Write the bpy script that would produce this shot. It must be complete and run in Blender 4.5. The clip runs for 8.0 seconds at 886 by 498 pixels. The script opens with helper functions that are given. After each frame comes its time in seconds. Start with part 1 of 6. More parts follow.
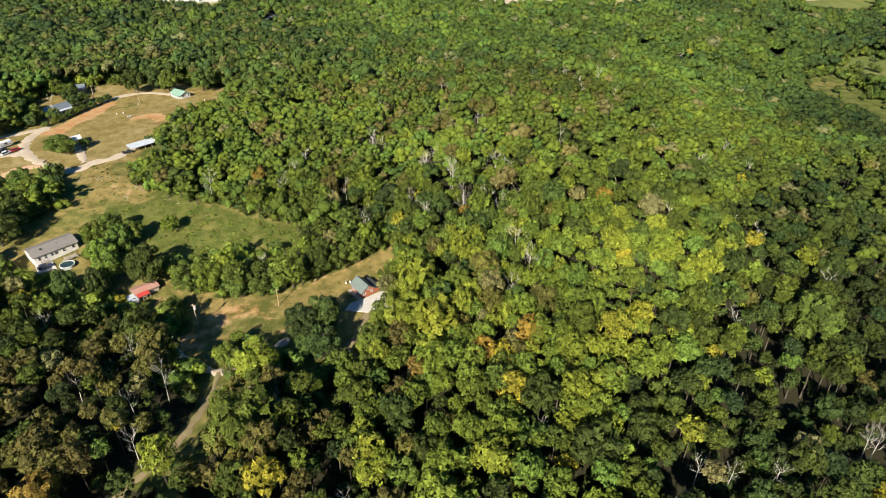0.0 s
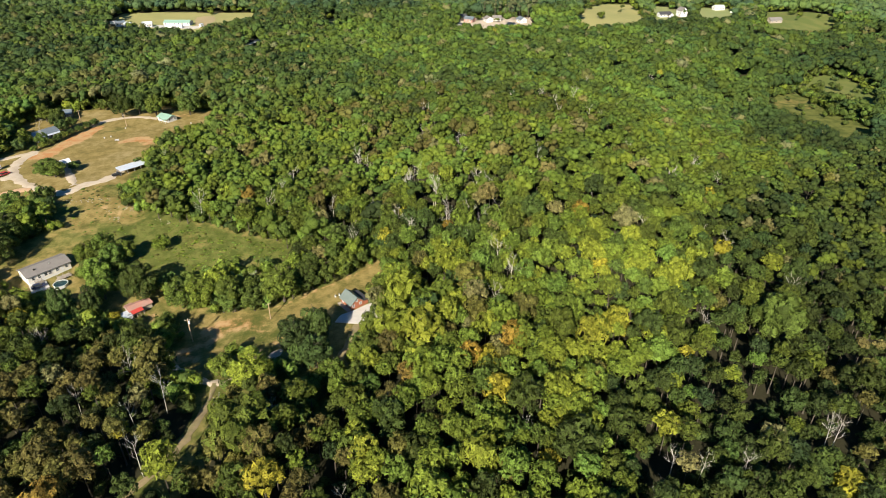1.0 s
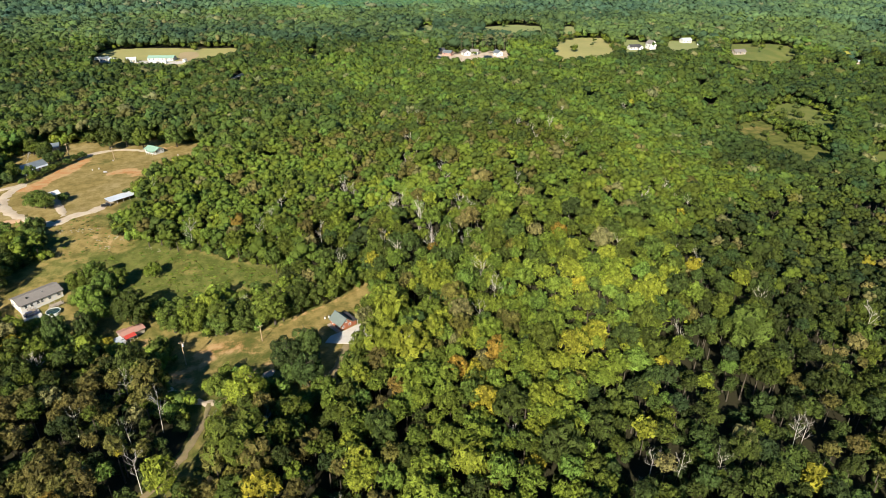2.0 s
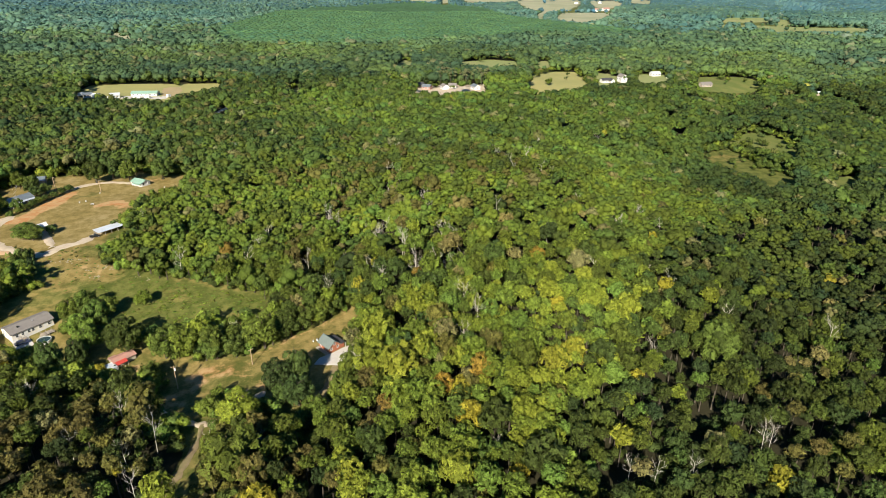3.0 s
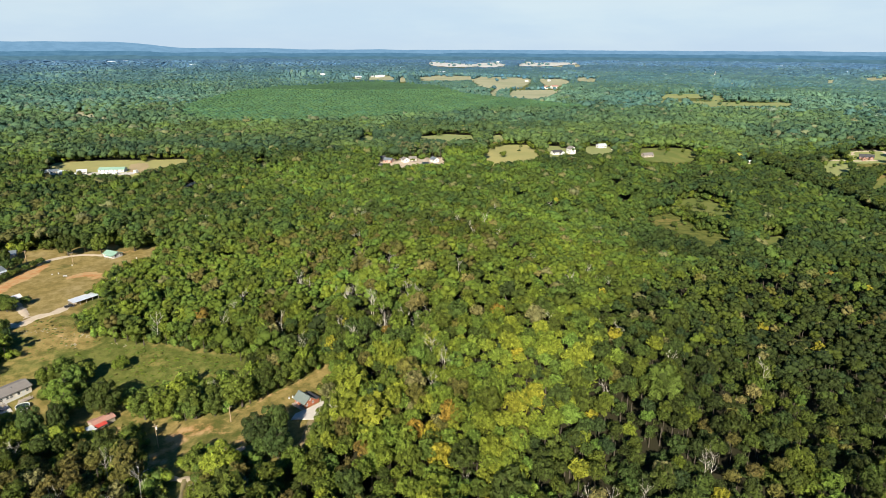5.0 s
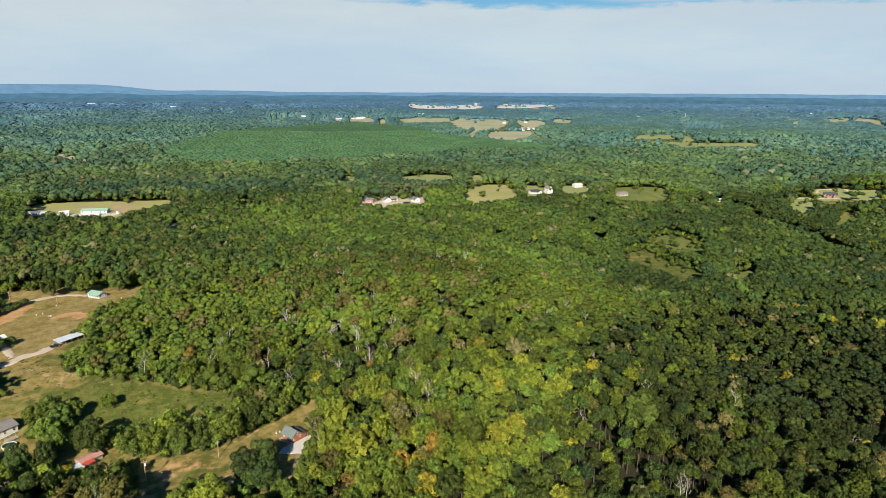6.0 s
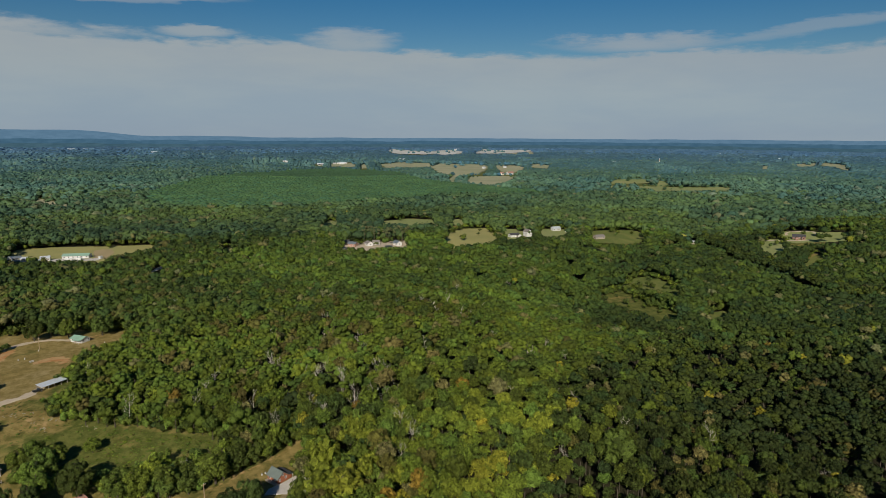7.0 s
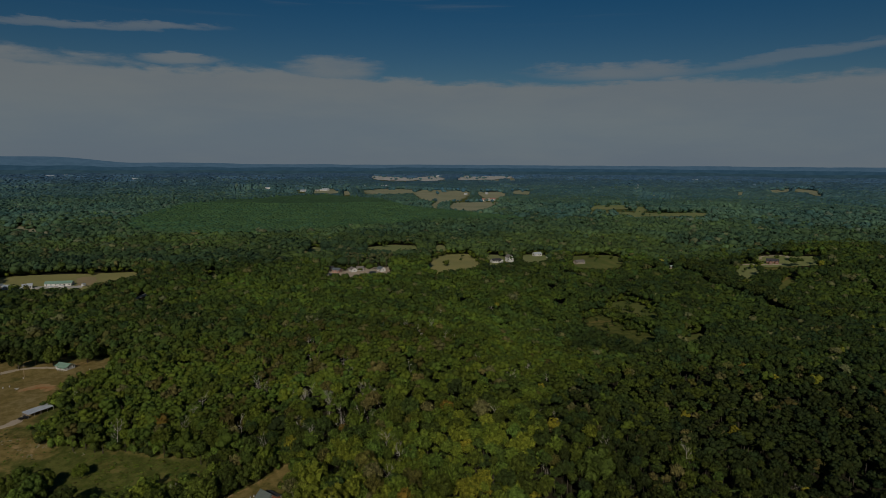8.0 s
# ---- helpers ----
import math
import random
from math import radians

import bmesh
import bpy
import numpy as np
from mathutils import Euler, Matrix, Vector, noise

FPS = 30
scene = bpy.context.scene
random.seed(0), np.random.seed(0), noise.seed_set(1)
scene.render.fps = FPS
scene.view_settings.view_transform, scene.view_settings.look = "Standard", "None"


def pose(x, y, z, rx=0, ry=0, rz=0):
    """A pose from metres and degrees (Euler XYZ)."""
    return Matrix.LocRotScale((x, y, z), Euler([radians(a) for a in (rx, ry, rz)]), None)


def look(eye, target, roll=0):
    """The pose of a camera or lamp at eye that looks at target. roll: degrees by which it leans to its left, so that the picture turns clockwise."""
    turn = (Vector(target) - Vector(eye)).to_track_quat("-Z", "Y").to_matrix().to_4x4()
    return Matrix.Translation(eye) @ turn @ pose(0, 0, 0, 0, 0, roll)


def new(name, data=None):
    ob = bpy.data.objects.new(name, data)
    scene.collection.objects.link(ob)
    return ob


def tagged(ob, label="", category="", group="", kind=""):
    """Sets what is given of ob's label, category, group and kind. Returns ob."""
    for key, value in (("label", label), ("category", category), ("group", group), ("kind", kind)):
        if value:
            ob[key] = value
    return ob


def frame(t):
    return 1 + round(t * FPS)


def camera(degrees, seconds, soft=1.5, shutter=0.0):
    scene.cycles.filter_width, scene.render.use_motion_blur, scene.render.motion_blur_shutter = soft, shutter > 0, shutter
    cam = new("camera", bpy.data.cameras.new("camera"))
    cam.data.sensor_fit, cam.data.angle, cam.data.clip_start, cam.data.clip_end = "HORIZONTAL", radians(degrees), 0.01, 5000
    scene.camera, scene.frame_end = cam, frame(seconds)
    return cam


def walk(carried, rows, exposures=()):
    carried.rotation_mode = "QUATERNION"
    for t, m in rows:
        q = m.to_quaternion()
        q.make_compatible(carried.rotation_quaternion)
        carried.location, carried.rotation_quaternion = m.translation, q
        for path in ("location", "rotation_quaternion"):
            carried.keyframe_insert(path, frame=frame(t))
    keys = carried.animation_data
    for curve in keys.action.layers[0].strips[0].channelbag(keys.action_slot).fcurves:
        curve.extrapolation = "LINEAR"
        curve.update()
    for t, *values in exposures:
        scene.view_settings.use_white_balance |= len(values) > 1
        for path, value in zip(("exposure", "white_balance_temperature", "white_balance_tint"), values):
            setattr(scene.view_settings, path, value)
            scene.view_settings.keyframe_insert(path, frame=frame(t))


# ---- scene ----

# ------------------------------------------------------------------ camera
cam = camera(70.72, 8.0, soft=0.6)
ROWS = [
    (0.0, 0.00, 0.00, 121.00, 0.000, -32.059, 0.130),
    (0.5, -0.41, -4.55, 122.34, -0.932, -31.134, 0.132),
    (1.0, -1.38, -9.18, 123.28, -1.980, -30.117, 0.157),
    (1.5, -2.27, -13.75, 124.11, -2.966, -28.762, 0.123),
    (3.0, -5.39, -28.16, 126.66, -5.975, -24.451, 0.179),
    (3.5, -6.23, -33.10, 127.43, -6.931, -22.925, 0.162),
    (4.0, -7.48, -38.09, 128.44, -7.911, -21.341, 0.186),
    (4.5, -8.64, -43.01, 129.46, -8.844, -19.726, 0.199),
    (6.0, -12.91, -57.81, 132.20, -11.661, -14.435, 0.221),
    (6.5, -14.45, -62.46, 133.13, -12.574, -12.499, 0.300),
    (7.0, -15.91, -67.14, 133.89, -13.456, -10.445, 0.279),
    (7.5, -17.30, -71.87, 134.82, -14.274, -8.973, 0.300),
    (8.0, -19.09, -76.46, 135.55, -15.074, -8.075, 0.273),
]
BASE = 1.1
EXPOSURES = [(t, BASE + v) for t, v in ((0.0, 0.09), (1.5, 0.05), (3.0, 0.0), (4.5, 0.0), (6.0, -0.22), (6.5, -0.62), (7.0, -1.10), (7.5, -1.72), (8.0, -2.38))]
walk(cam, [(t, pose(x, y, z, 90 + pitch, 0, yaw) @ pose(0, 0, 0, 0, 0, roll)) for t, x, y, z, yaw, pitch, roll in ROWS], EXPOSURES)

# ------------------------------------------------------------------ light
SUN_ELEV, SUN_FROM = 31.0, 200.0   # degrees; compass bearing (from +y towards +x) from which the sun shines
bear = radians(SUN_FROM)
to_sun = Vector((math.sin(bear) * math.cos(radians(SUN_ELEV)), math.cos(bear) * math.cos(radians(SUN_ELEV)), math.sin(radians(SUN_ELEV))))
sun_data = bpy.data.lights.new("sun", "SUN")
sun_data.energy, sun_data.angle, sun_data.color = 5.0, radians(0.5), (1.0, 0.92, 0.78)
sun = new("sun", sun_data)
sun.matrix_world = look(to_sun * 300, (0, 0, 0))


def N(tree, kind, **values):
    """A node with its inputs and settings."""
    node = tree.nodes.new(kind)
    for key, value in values.items():
        if key.startswith("i_"):
            node.inputs[key[2:]].default_value = value
        elif key.startswith("n_"):
            node.inputs[int(key[2:])].default_value = value
        else:
            setattr(node, key, value)
    return node


def math_node(tree, op, a, b=None, clamp=False):
    node = N(tree, "ShaderNodeMath", operation=op, use_clamp=clamp)
    for n, v in enumerate((a, b)):
        if v is None:
            continue
        if isinstance(v, (int, float)):
            node.inputs[n].default_value = v
        else:
            tree.links.new(v, node.inputs[n])
    return node.outputs[0]


def mix_colour(tree, fac, a, b, blend="MIX"):
    node = N(tree, "ShaderNodeMix", data_type="RGBA", blend_type=blend)
    for socket, v in ((node.inputs[0], fac), (node.inputs[6], a), (node.inputs[7], b)):
        if isinstance(v, (int, float)):
            socket.default_value = v
        elif isinstance(v, tuple):
            socket.default_value = (*v, 1) if len(v) == 3 else v
        else:
            tree.links.new(v, socket)
    return node.outputs[2]


def map_range(tree, value, a, b, c=0.0, d=1.0, smooth=True):
    node = N(tree, "ShaderNodeMapRange", interpolation_type="SMOOTHSTEP" if smooth else "LINEAR")
    tree.links.new(value, node.inputs[0])
    for n, v in enumerate((a, b, c, d)):
        node.inputs[n + 1].default_value = v
    return node.outputs[0]


world = bpy.data.worlds.new("sky")
scene.world = world
world.use_nodes = True
wt = world.node_tree
wt.nodes.clear()
sky = N(wt, "ShaderNodeTexSky", sky_type="NISHITA", sun_disc=False, sun_elevation=radians(SUN_ELEV), sun_rotation=bear,
        altitude=150.0, air_density=1.0, dust_density=0.3, ozone_density=3.0)
coords = N(wt, "ShaderNodeTexCoord").outputs["Generated"]
split = N(wt, "ShaderNodeSeparateXYZ")
wt.links.new(coords, split.inputs[0])
stretch = N(wt, "ShaderNodeMapping")
stretch.inputs["Scale"].default_value = (2.4, 2.4, 11.0)
wt.links.new(coords, stretch.inputs[0])
billow = N(wt, "ShaderNodeTexNoise", i_Scale=2.6, i_Detail=8.0, i_Roughness=0.6)
wt.links.new(stretch.outputs[0], billow.inputs["Vector"])
# a long bank of cloud over the horizon, lower to the east, with puffs and streaks along its ragged top
bearing = math_node(wt, "ARCTAN2", split.outputs[0], split.outputs[1])
fine_billow = N(wt, "ShaderNodeTexNoise", i_Scale=9.0, i_Detail=6.0, i_Roughness=0.6)
wt.links.new(stretch.outputs[0], fine_billow.inputs["Vector"])
ragged = math_node(wt, "ADD", math_node(wt, "MULTIPLY", math_node(wt, "SUBTRACT", billow.outputs["Fac"], 0.5), 0.034),
                   math_node(wt, "MULTIPLY", math_node(wt, "SUBTRACT", fine_billow.outputs["Fac"], 0.5), 0.026))
edge = math_node(wt, "SUBTRACT", math_node(wt, "SUBTRACT", split.outputs[2], ragged), map_range(wt, bearing, 0.05, 0.33, 0.130, 0.1165))
cover = map_range(wt, edge, -0.007, 0.006, 1.0, 0.0)
# bearing and height of each puff, its reach both ways, its slope and how dense it is
for b0, z0, wide, tall, slope, dense in ((-0.47, 0.132, 0.29, 0.015, 0.0, 1.0), (-0.13, 0.140, 0.055, 0.007, 0.0, 0.8), (0.09, 0.134, 0.075, 0.020, 0.03, 0.8), (0.52, 0.132, 0.13, 0.013, -0.02, 0.85),
                                         (0.79, 0.144, 0.19, 0.008, 0.11, 0.5), (-0.26, 0.176, 0.19, 0.0055, 0.05, 0.6)):
    across = math_node(wt, "SUBTRACT", bearing, b0)
    over = math_node(wt, "SUBTRACT", math_node(wt, "SUBTRACT", split.outputs[2], z0), math_node(wt, "MULTIPLY", across, slope))
    over = math_node(wt, "SUBTRACT", over, math_node(wt, "MULTIPLY", ragged, 0.6))
    far_off = math_node(wt, "ADD", math_node(wt, "POWER", math_node(wt, "ABSOLUTE", math_node(wt, "DIVIDE", across, wide)), 2.0),
                        math_node(wt, "POWER", math_node(wt, "ABSOLUTE", math_node(wt, "DIVIDE", over, tall)), 2.0))
    far_off = math_node(wt, "SUBTRACT", far_off, math_node(wt, "MULTIPLY", ragged, 55.0))
    cover = math_node(wt, "MAXIMUM", cover, map_range(wt, far_off, 0.0, 1.5, dense, 0.0))
thin = N(wt, "ShaderNodeMapping")
thin.inputs["Scale"].default_value = (1.6, 1.6, 34.0)
thin.inputs["Location"].default_value = (0.4, 1.3, 0.0)
wt.links.new(coords, thin.inputs[0])
streak = N(wt, "ShaderNodeTexNoise", i_Scale=1.7, i_Detail=6.0, i_Roughness=0.5)
wt.links.new(thin.outputs[0], streak.inputs["Vector"])
wisps = math_node(wt, "MULTIPLY", map_range(wt, streak.outputs["Fac"], 0.55, 0.74, 0.0, 0.6), map_range(wt, split.outputs[2], 0.19, 0.26))
cover = math_node(wt, "MAXIMUM", cover, wisps)
cover = math_node(wt, "MULTIPLY", cover, 0.86)
cloud = mix_colour(wt, map_range(wt, split.outputs[2], 0.0, 0.13), (5.5, 7.1, 8.9), (6.9, 7.6, 8.0))
veil = N(wt, "ShaderNodeTexNoise", i_Scale=0.9, i_Detail=5.0, i_Roughness=0.6)
wt.links.new(stretch.outputs[0], veil.inputs["Vector"])
cloud = mix_colour(wt, map_range(wt, veil.outputs["Fac"], 0.35, 0.65), mix_colour(wt, 1.0, cloud, (0.91, 0.94, 0.98), "MULTIPLY"), mix_colour(wt, 1.0, cloud, (1.06, 1.04, 1.0), "MULTIPLY"))
deep = N(wt, "ShaderNodeHueSaturation", i_Saturation=1.45, i_Value=0.9)
wt.links.new(sky.outputs[0], deep.inputs["Color"])
sky_colour = mix_colour(wt, cover, deep.outputs[0], cloud)
back = N(wt, "ShaderNodeBackground", i_Strength=0.05)
wt.links.new(sky_colour, back.inputs[0])
wt.links.new(back.outputs[0], N(wt, "ShaderNodeOutputWorld").inputs[0])


# ------------------------------------------------------------------ materials
def material(name):
    m = bpy.data.materials.new(name)
    m.use_nodes = True
    t = m.node_tree
    t.nodes.clear()
    return m, t, N(t, "ShaderNodeOutputMaterial")


def place_coords(t):
    return N(t, "ShaderNodeNewGeometry").outputs["Position"]


def noise_node(t, vector, scale, detail=3.0, rough=0.55):
    node = N(t, "ShaderNodeTexNoise", i_Scale=scale, i_Detail=detail, i_Roughness=rough)
    t.links.new(vector, node.inputs["Vector"])
    return node.outputs["Fac"]


def surface(name, colour, rough=0.7, metal=0.0, worn=None, scale=0.6, fine=6.0, amount=0.5, bump=0.1, spec=0.3):
    """A solid surface: base colour, a second colour in stains, fine grain and relief."""
    m, t, out = material(name)
    p = place_coords(t)
    worn = worn or tuple(c * 0.7 for c in colour)
    stains = map_range(t, noise_node(t, p, scale, 4.0, 0.6), 0.38, 0.68)
    grain = noise_node(t, p, fine, 3.0)
    base = mix_colour(t, math_node(t, "MULTIPLY", stains, amount), colour, worn)
    base = mix_colour(t, 0.35, base, mix_colour(t, grain, tuple(c * 0.6 for c in colour), tuple(min(1, c * 1.35) for c in colour)))
    b = N(t, "ShaderNodeBsdfPrincipled", i_Metallic=metal)
    b.inputs["Specular IOR Level"].default_value = spec
    t.links.new(base, b.inputs["Base Color"])
    t.links.new(map_range(t, grain, 0.2, 0.8, max(0, rough - 0.12), min(1, rough + 0.12)), b.inputs["Roughness"])
    bn = N(t, "ShaderNodeBump", i_Strength=bump, i_Distance=0.1)
    t.links.new(grain, bn.inputs["Height"])
    t.links.new(bn.outputs[0], b.inputs["Normal"])
    t.links.new(b.outputs[0], out.inputs[0])
    return m


def foliage(name, stops, leafy=0.3, jitter=(0.62, 1.4), gaps=0.0, relief=0.0, grain=2.3, cooling=1.0):
    """Leaves: the crown's own tint picks the hue, each leaf cluster differs a little in brightness."""
    m, t, out = material(name)
    ramp = N(t, "ShaderNodeValToRGB")
    el = ramp.color_ramp.elements
    while len(el) < len(stops):
        el.new(0.5)
    for e, (pos, c) in zip(el, stops):
        e.position, e.color = pos, (*c, 1)
    tint = N(t, "ShaderNodeAttribute", attribute_type="GEOMETRY", attribute_name="tint")
    t.links.new(tint.outputs["Fac"], ramp.inputs[0])
    geo = N(t, "ShaderNodeNewGeometry")
    leaf = map_range(t, geo.outputs["Random Per Island"], 0.0, 1.0, *jitter, smooth=False)
    obj = map_range(t, N(t, "ShaderNodeObjectInfo").outputs["Random"], 0.0, 1.0, 0.8, 1.2, smooth=False)
    broad = map_range(t, noise_node(t, geo.outputs["Position"], 0.02, 2.0), 0.3, 0.7, 0.82, 1.15)
    value = math_node(t, "MULTIPLY", math_node(t, "MULTIPLY", leaf, obj), broad)
    cool = N(t, "ShaderNodeAttribute", attribute_type="GEOMETRY", attribute_name="cool").outputs["Fac"]
    if cooling < 1:
        cool = math_node(t, "MULTIPLY", cool, cooling)
    leaf_green = mix_colour(t, cool, ramp.outputs[0], mix_colour(t, 1.0, ramp.outputs[0], (0.76, 1.0, 1.55), "MULTIPLY"))
    hsv = N(t, "ShaderNodeHueSaturation")
    t.links.new(leaf_green, hsv.inputs["Color"])
    t.links.new(value, hsv.inputs["Value"])
    b = N(t, "ShaderNodeBsdfPrincipled", i_Roughness=0.66)
    b.inputs["Specular IOR Level"].default_value = 0.14
    t.links.new(hsv.outputs[0], b.inputs["Base Color"])
    if relief:
        bn = N(t, "ShaderNodeBump", i_Strength=1.0, i_Distance=relief)
        t.links.new(noise_node(t, geo.outputs["Position"], 0.9 / relief, 3.0, 0.7), bn.inputs["Height"])
        t.links.new(bn.outputs[0], b.inputs["Normal"])
    tr = N(t, "ShaderNodeBsdfTranslucent")
    t.links.new(mix_colour(t, 0.5, hsv.outputs[0], (0.12, 0.16, 0.01)), tr.inputs[0])
    mix = N(t, "ShaderNodeMixShader", n_0=leafy)
    t.links.new(b.outputs[0], mix.inputs[1])
    t.links.new(tr.outputs[0], mix.inputs[2])
    done = mix.outputs[0]
    if gaps:
        # the small openings between the leaves of a cluster
        hole = map_range(t, noise_node(t, geo.outputs["Position"], grain, 2.0, 0.6), gaps - 0.03, gaps + 0.03)
        clear = N(t, "ShaderNodeMixShader")
        t.links.new(hole, clear.inputs[0])
        t.links.new(N(t, "ShaderNodeBsdfTransparent").outputs[0], clear.inputs[1])
        t.links.new(done, clear.inputs[2])
        done = clear.outputs[0]
    t.links.new(done, out.inputs[0])
    return m


WOODS = [(p, (r * 1.10, g * 1.0, b * 0.98)) for p, (r, g, b) in [(0.0, (0.031, 0.046, 0.011)), (0.16, (0.046, 0.067, 0.012)), (0.34, (0.078, 0.107, 0.014)), (0.52, (0.108, 0.158, 0.018)),
         (0.68, (0.158, 0.200, 0.022)), (0.78, (0.235, 0.222, 0.022)), (0.84, (0.094, 0.100, 0.024)), (0.90, (0.098, 0.080, 0.026)),
         (0.95, (0.22, 0.155, 0.022)), (1.0, (0.145, 0.155, 0.062))]]
leaves = foliage("leaves", WOODS, leafy=0.07, jitter=(0.5, 1.55), gaps=0.455, relief=0.3, grain=2.4)

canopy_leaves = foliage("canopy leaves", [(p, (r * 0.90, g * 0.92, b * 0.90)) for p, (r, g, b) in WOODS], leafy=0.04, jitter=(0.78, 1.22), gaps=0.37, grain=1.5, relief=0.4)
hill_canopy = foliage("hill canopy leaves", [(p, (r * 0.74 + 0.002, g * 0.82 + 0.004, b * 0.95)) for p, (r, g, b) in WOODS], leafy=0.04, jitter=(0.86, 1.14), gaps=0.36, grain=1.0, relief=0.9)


def receding(share, haze):
    """The same woods far off, haze put into colour: greens close up and cool."""
    return [(p, tuple(q * share + a for q, a in zip(c, haze))) for p, c in WOODS]


# Each belt farther out takes more haze in its leaf colour.
far_leaves = foliage("hazed far leaves", receding(0.93, (0.008, 0.033, 0.027)), leafy=0.05, cooling=0.45, jitter=(0.88, 1.12), relief=1.3)
outer_leaves = foliage("hazed outer leaves", receding(0.74, (0.015, 0.051, 0.045)), leafy=0.05, cooling=0.3, jitter=(0.9, 1.1), relief=1.3)
rim_leaves = foliage("hazed rim leaves", receding(0.52, (0.026, 0.076, 0.081)), leafy=0.05, cooling=0.2, jitter=(0.9, 1.1), relief=0.4)
dist_leaves = foliage("hazed distant leaves", receding(0.38, (0.034, 0.089, 0.116)), leafy=0.05, jitter=(0.9, 1.1))
hill_leaves = foliage("hazed hill leaves", receding(0.30, (0.041, 0.102, 0.162)), leafy=0.05, jitter=(0.9, 1.1))
last_leaves = foliage("hazed horizon leaves", receding(0.26, (0.047, 0.112, 0.210)), leafy=0.05, jitter=(0.9, 1.1))
pine_leaves = foliage("pine needles", [(0.0, (0.050, 0.100, 0.038)), (0.5, (0.054, 0.107, 0.040)), (1.0, (0.060, 0.114, 0.043))], leafy=0.05, jitter=(0.94, 1.06))
bark = surface("bark", (0.075, 0.062, 0.046), 0.9, worn=(0.045, 0.038, 0.03), scale=1.5, fine=9, bump=0.4)
dead_wood = surface("dead wood", (0.40, 0.37, 0.32), 0.85, worn=(0.22, 0.20, 0.17), scale=1.5, fine=9, bump=0.3)
gravel = surface("pale gravel", (0.44, 0.365, 0.275), 0.95, worn=(0.31, 0.24, 0.165), scale=0.25, fine=2.5, amount=0.8, bump=0.25)
dirt = surface("dirt track", (0.23, 0.175, 0.095), 0.95, worn=(0.12, 0.125, 0.04), scale=0.35, fine=2.5, amount=0.9, bump=0.3)
asphalt = surface("old asphalt", (0.16, 0.16, 0.165), 0.9, worn=(0.10, 0.10, 0.10), scale=0.2, fine=4)
concrete = surface("concrete", (0.47, 0.44, 0.40), 0.85, worn=(0.34, 0.31, 0.27), scale=0.4, fine=4)
white_paint = surface("white paint", (0.60, 0.595, 0.58), 0.6, worn=(0.52, 0.50, 0.46), amount=0.5)
cream_siding = surface("cream siding", (0.66, 0.62, 0.54), 0.65, worn=(0.50, 0.46, 0.39), amount=0.4)
red_boards = surface("red boards", (0.30, 0.105, 0.055), 0.75, worn=(0.22, 0.075, 0.04), scale=1.2, amount=0.6)
grey_metal = surface("grey metal roof", (0.28, 0.32, 0.34), 0.42, 0.6, worn=(0.22, 0.24, 0.25), scale=0.5, spec=0.5)
pale_metal = surface("pale metal roof", (0.62, 0.66, 0.70), 0.45, 0.35, worn=(0.45, 0.46, 0.47), scale=0.5, spec=0.5)
red_metal = surface("red metal roof", (0.48, 0.06, 0.045), 0.5, 0.1, worn=(0.40, 0.06, 0.05), scale=0.8, spec=0.5)
faded_metal = surface("faded red metal roof", (0.40, 0.21, 0.165), 0.6, 0.1, worn=(0.33, 0.23, 0.19), scale=0.6, amount=0.9)
green_metal = surface("green metal roof", (0.24, 0.38, 0.29), 0.5, 0.15, worn=(0.32, 0.43, 0.35), scale=0.5)
shingle = surface("grey shingle", (0.19, 0.172, 0.155), 0.9, worn=(0.12, 0.11, 0.10), scale=0.5, fine=5, bump=0.25)
dark_shingle = surface("dark shingle", (0.05, 0.05, 0.055), 0.9, worn=(0.08, 0.075, 0.07), scale=0.5, fine=5)
brick_wall = surface("brown brick", (0.27, 0.14, 0.10), 0.85, worn=(0.20, 0.11, 0.08), fine=8)
grey_boards = surface("weathered boards", (0.34, 0.29, 0.23), 0.9, worn=(0.21, 0.18, 0.15), scale=1.0, fine=7, bump=0.3)
pole_wood = surface("pole wood", (0.36, 0.26, 0.16), 0.9, worn=(0.24, 0.18, 0.12), scale=1.0, fine=7, bump=0.3)
dark_opening = surface("dark interior", (0.03, 0.028, 0.025), 0.9)
car_blue = surface("dark blue car paint", (0.035, 0.045, 0.09), 0.3, 0.2, spec=0.6, bump=0.0)
car_black = surface("black car paint", (0.02, 0.02, 0.022), 0.3, 0.2, spec=0.6, bump=0.0)
car_white = surface("white car paint", (0.75, 0.75, 0.74), 0.35, 0.0, spec=0.6, bump=0.0)
car_red = surface("red car paint", (0.42, 0.03, 0.03), 0.35, 0.1, spec=0.6, bump=0.0)
rubber = surface("tyre rubber", (0.02, 0.02, 0.02), 0.9)
green_grey_metal = surface("weathered green-grey metal roof", (0.17, 0.205, 0.185), 0.5, 0.3, worn=(0.24, 0.26, 0.23), scale=0.5, spec=0.5)
steel = surface("steel", (0.5, 0.5, 0.5), 0.4, 0.8)
chalk = surface("white quarry stone", (0.50, 0.48, 0.46), 0.95, worn=(0.22, 0.25, 0.17), scale=0.012, fine=0.06, amount=0.95)
# Near-black colour stands for the tree shade along the creek.
shaded_creek_bed = surface("creek bed darkened for shade", (0.030, 0.028, 0.018), 0.5, worn=(0.02, 0.022, 0.014), scale=0.2, fine=1.5)
dry_soil = surface("dry tan soil", (0.33, 0.25, 0.135), 0.95, worn=(0.25, 0.21, 0.10), scale=0.06, fine=1.0, amount=0.9)
red_clay = surface("red clay", (0.44, 0.29, 0.17), 0.95, worn=(0.38, 0.20, 0.10), scale=0.2, fine=2)


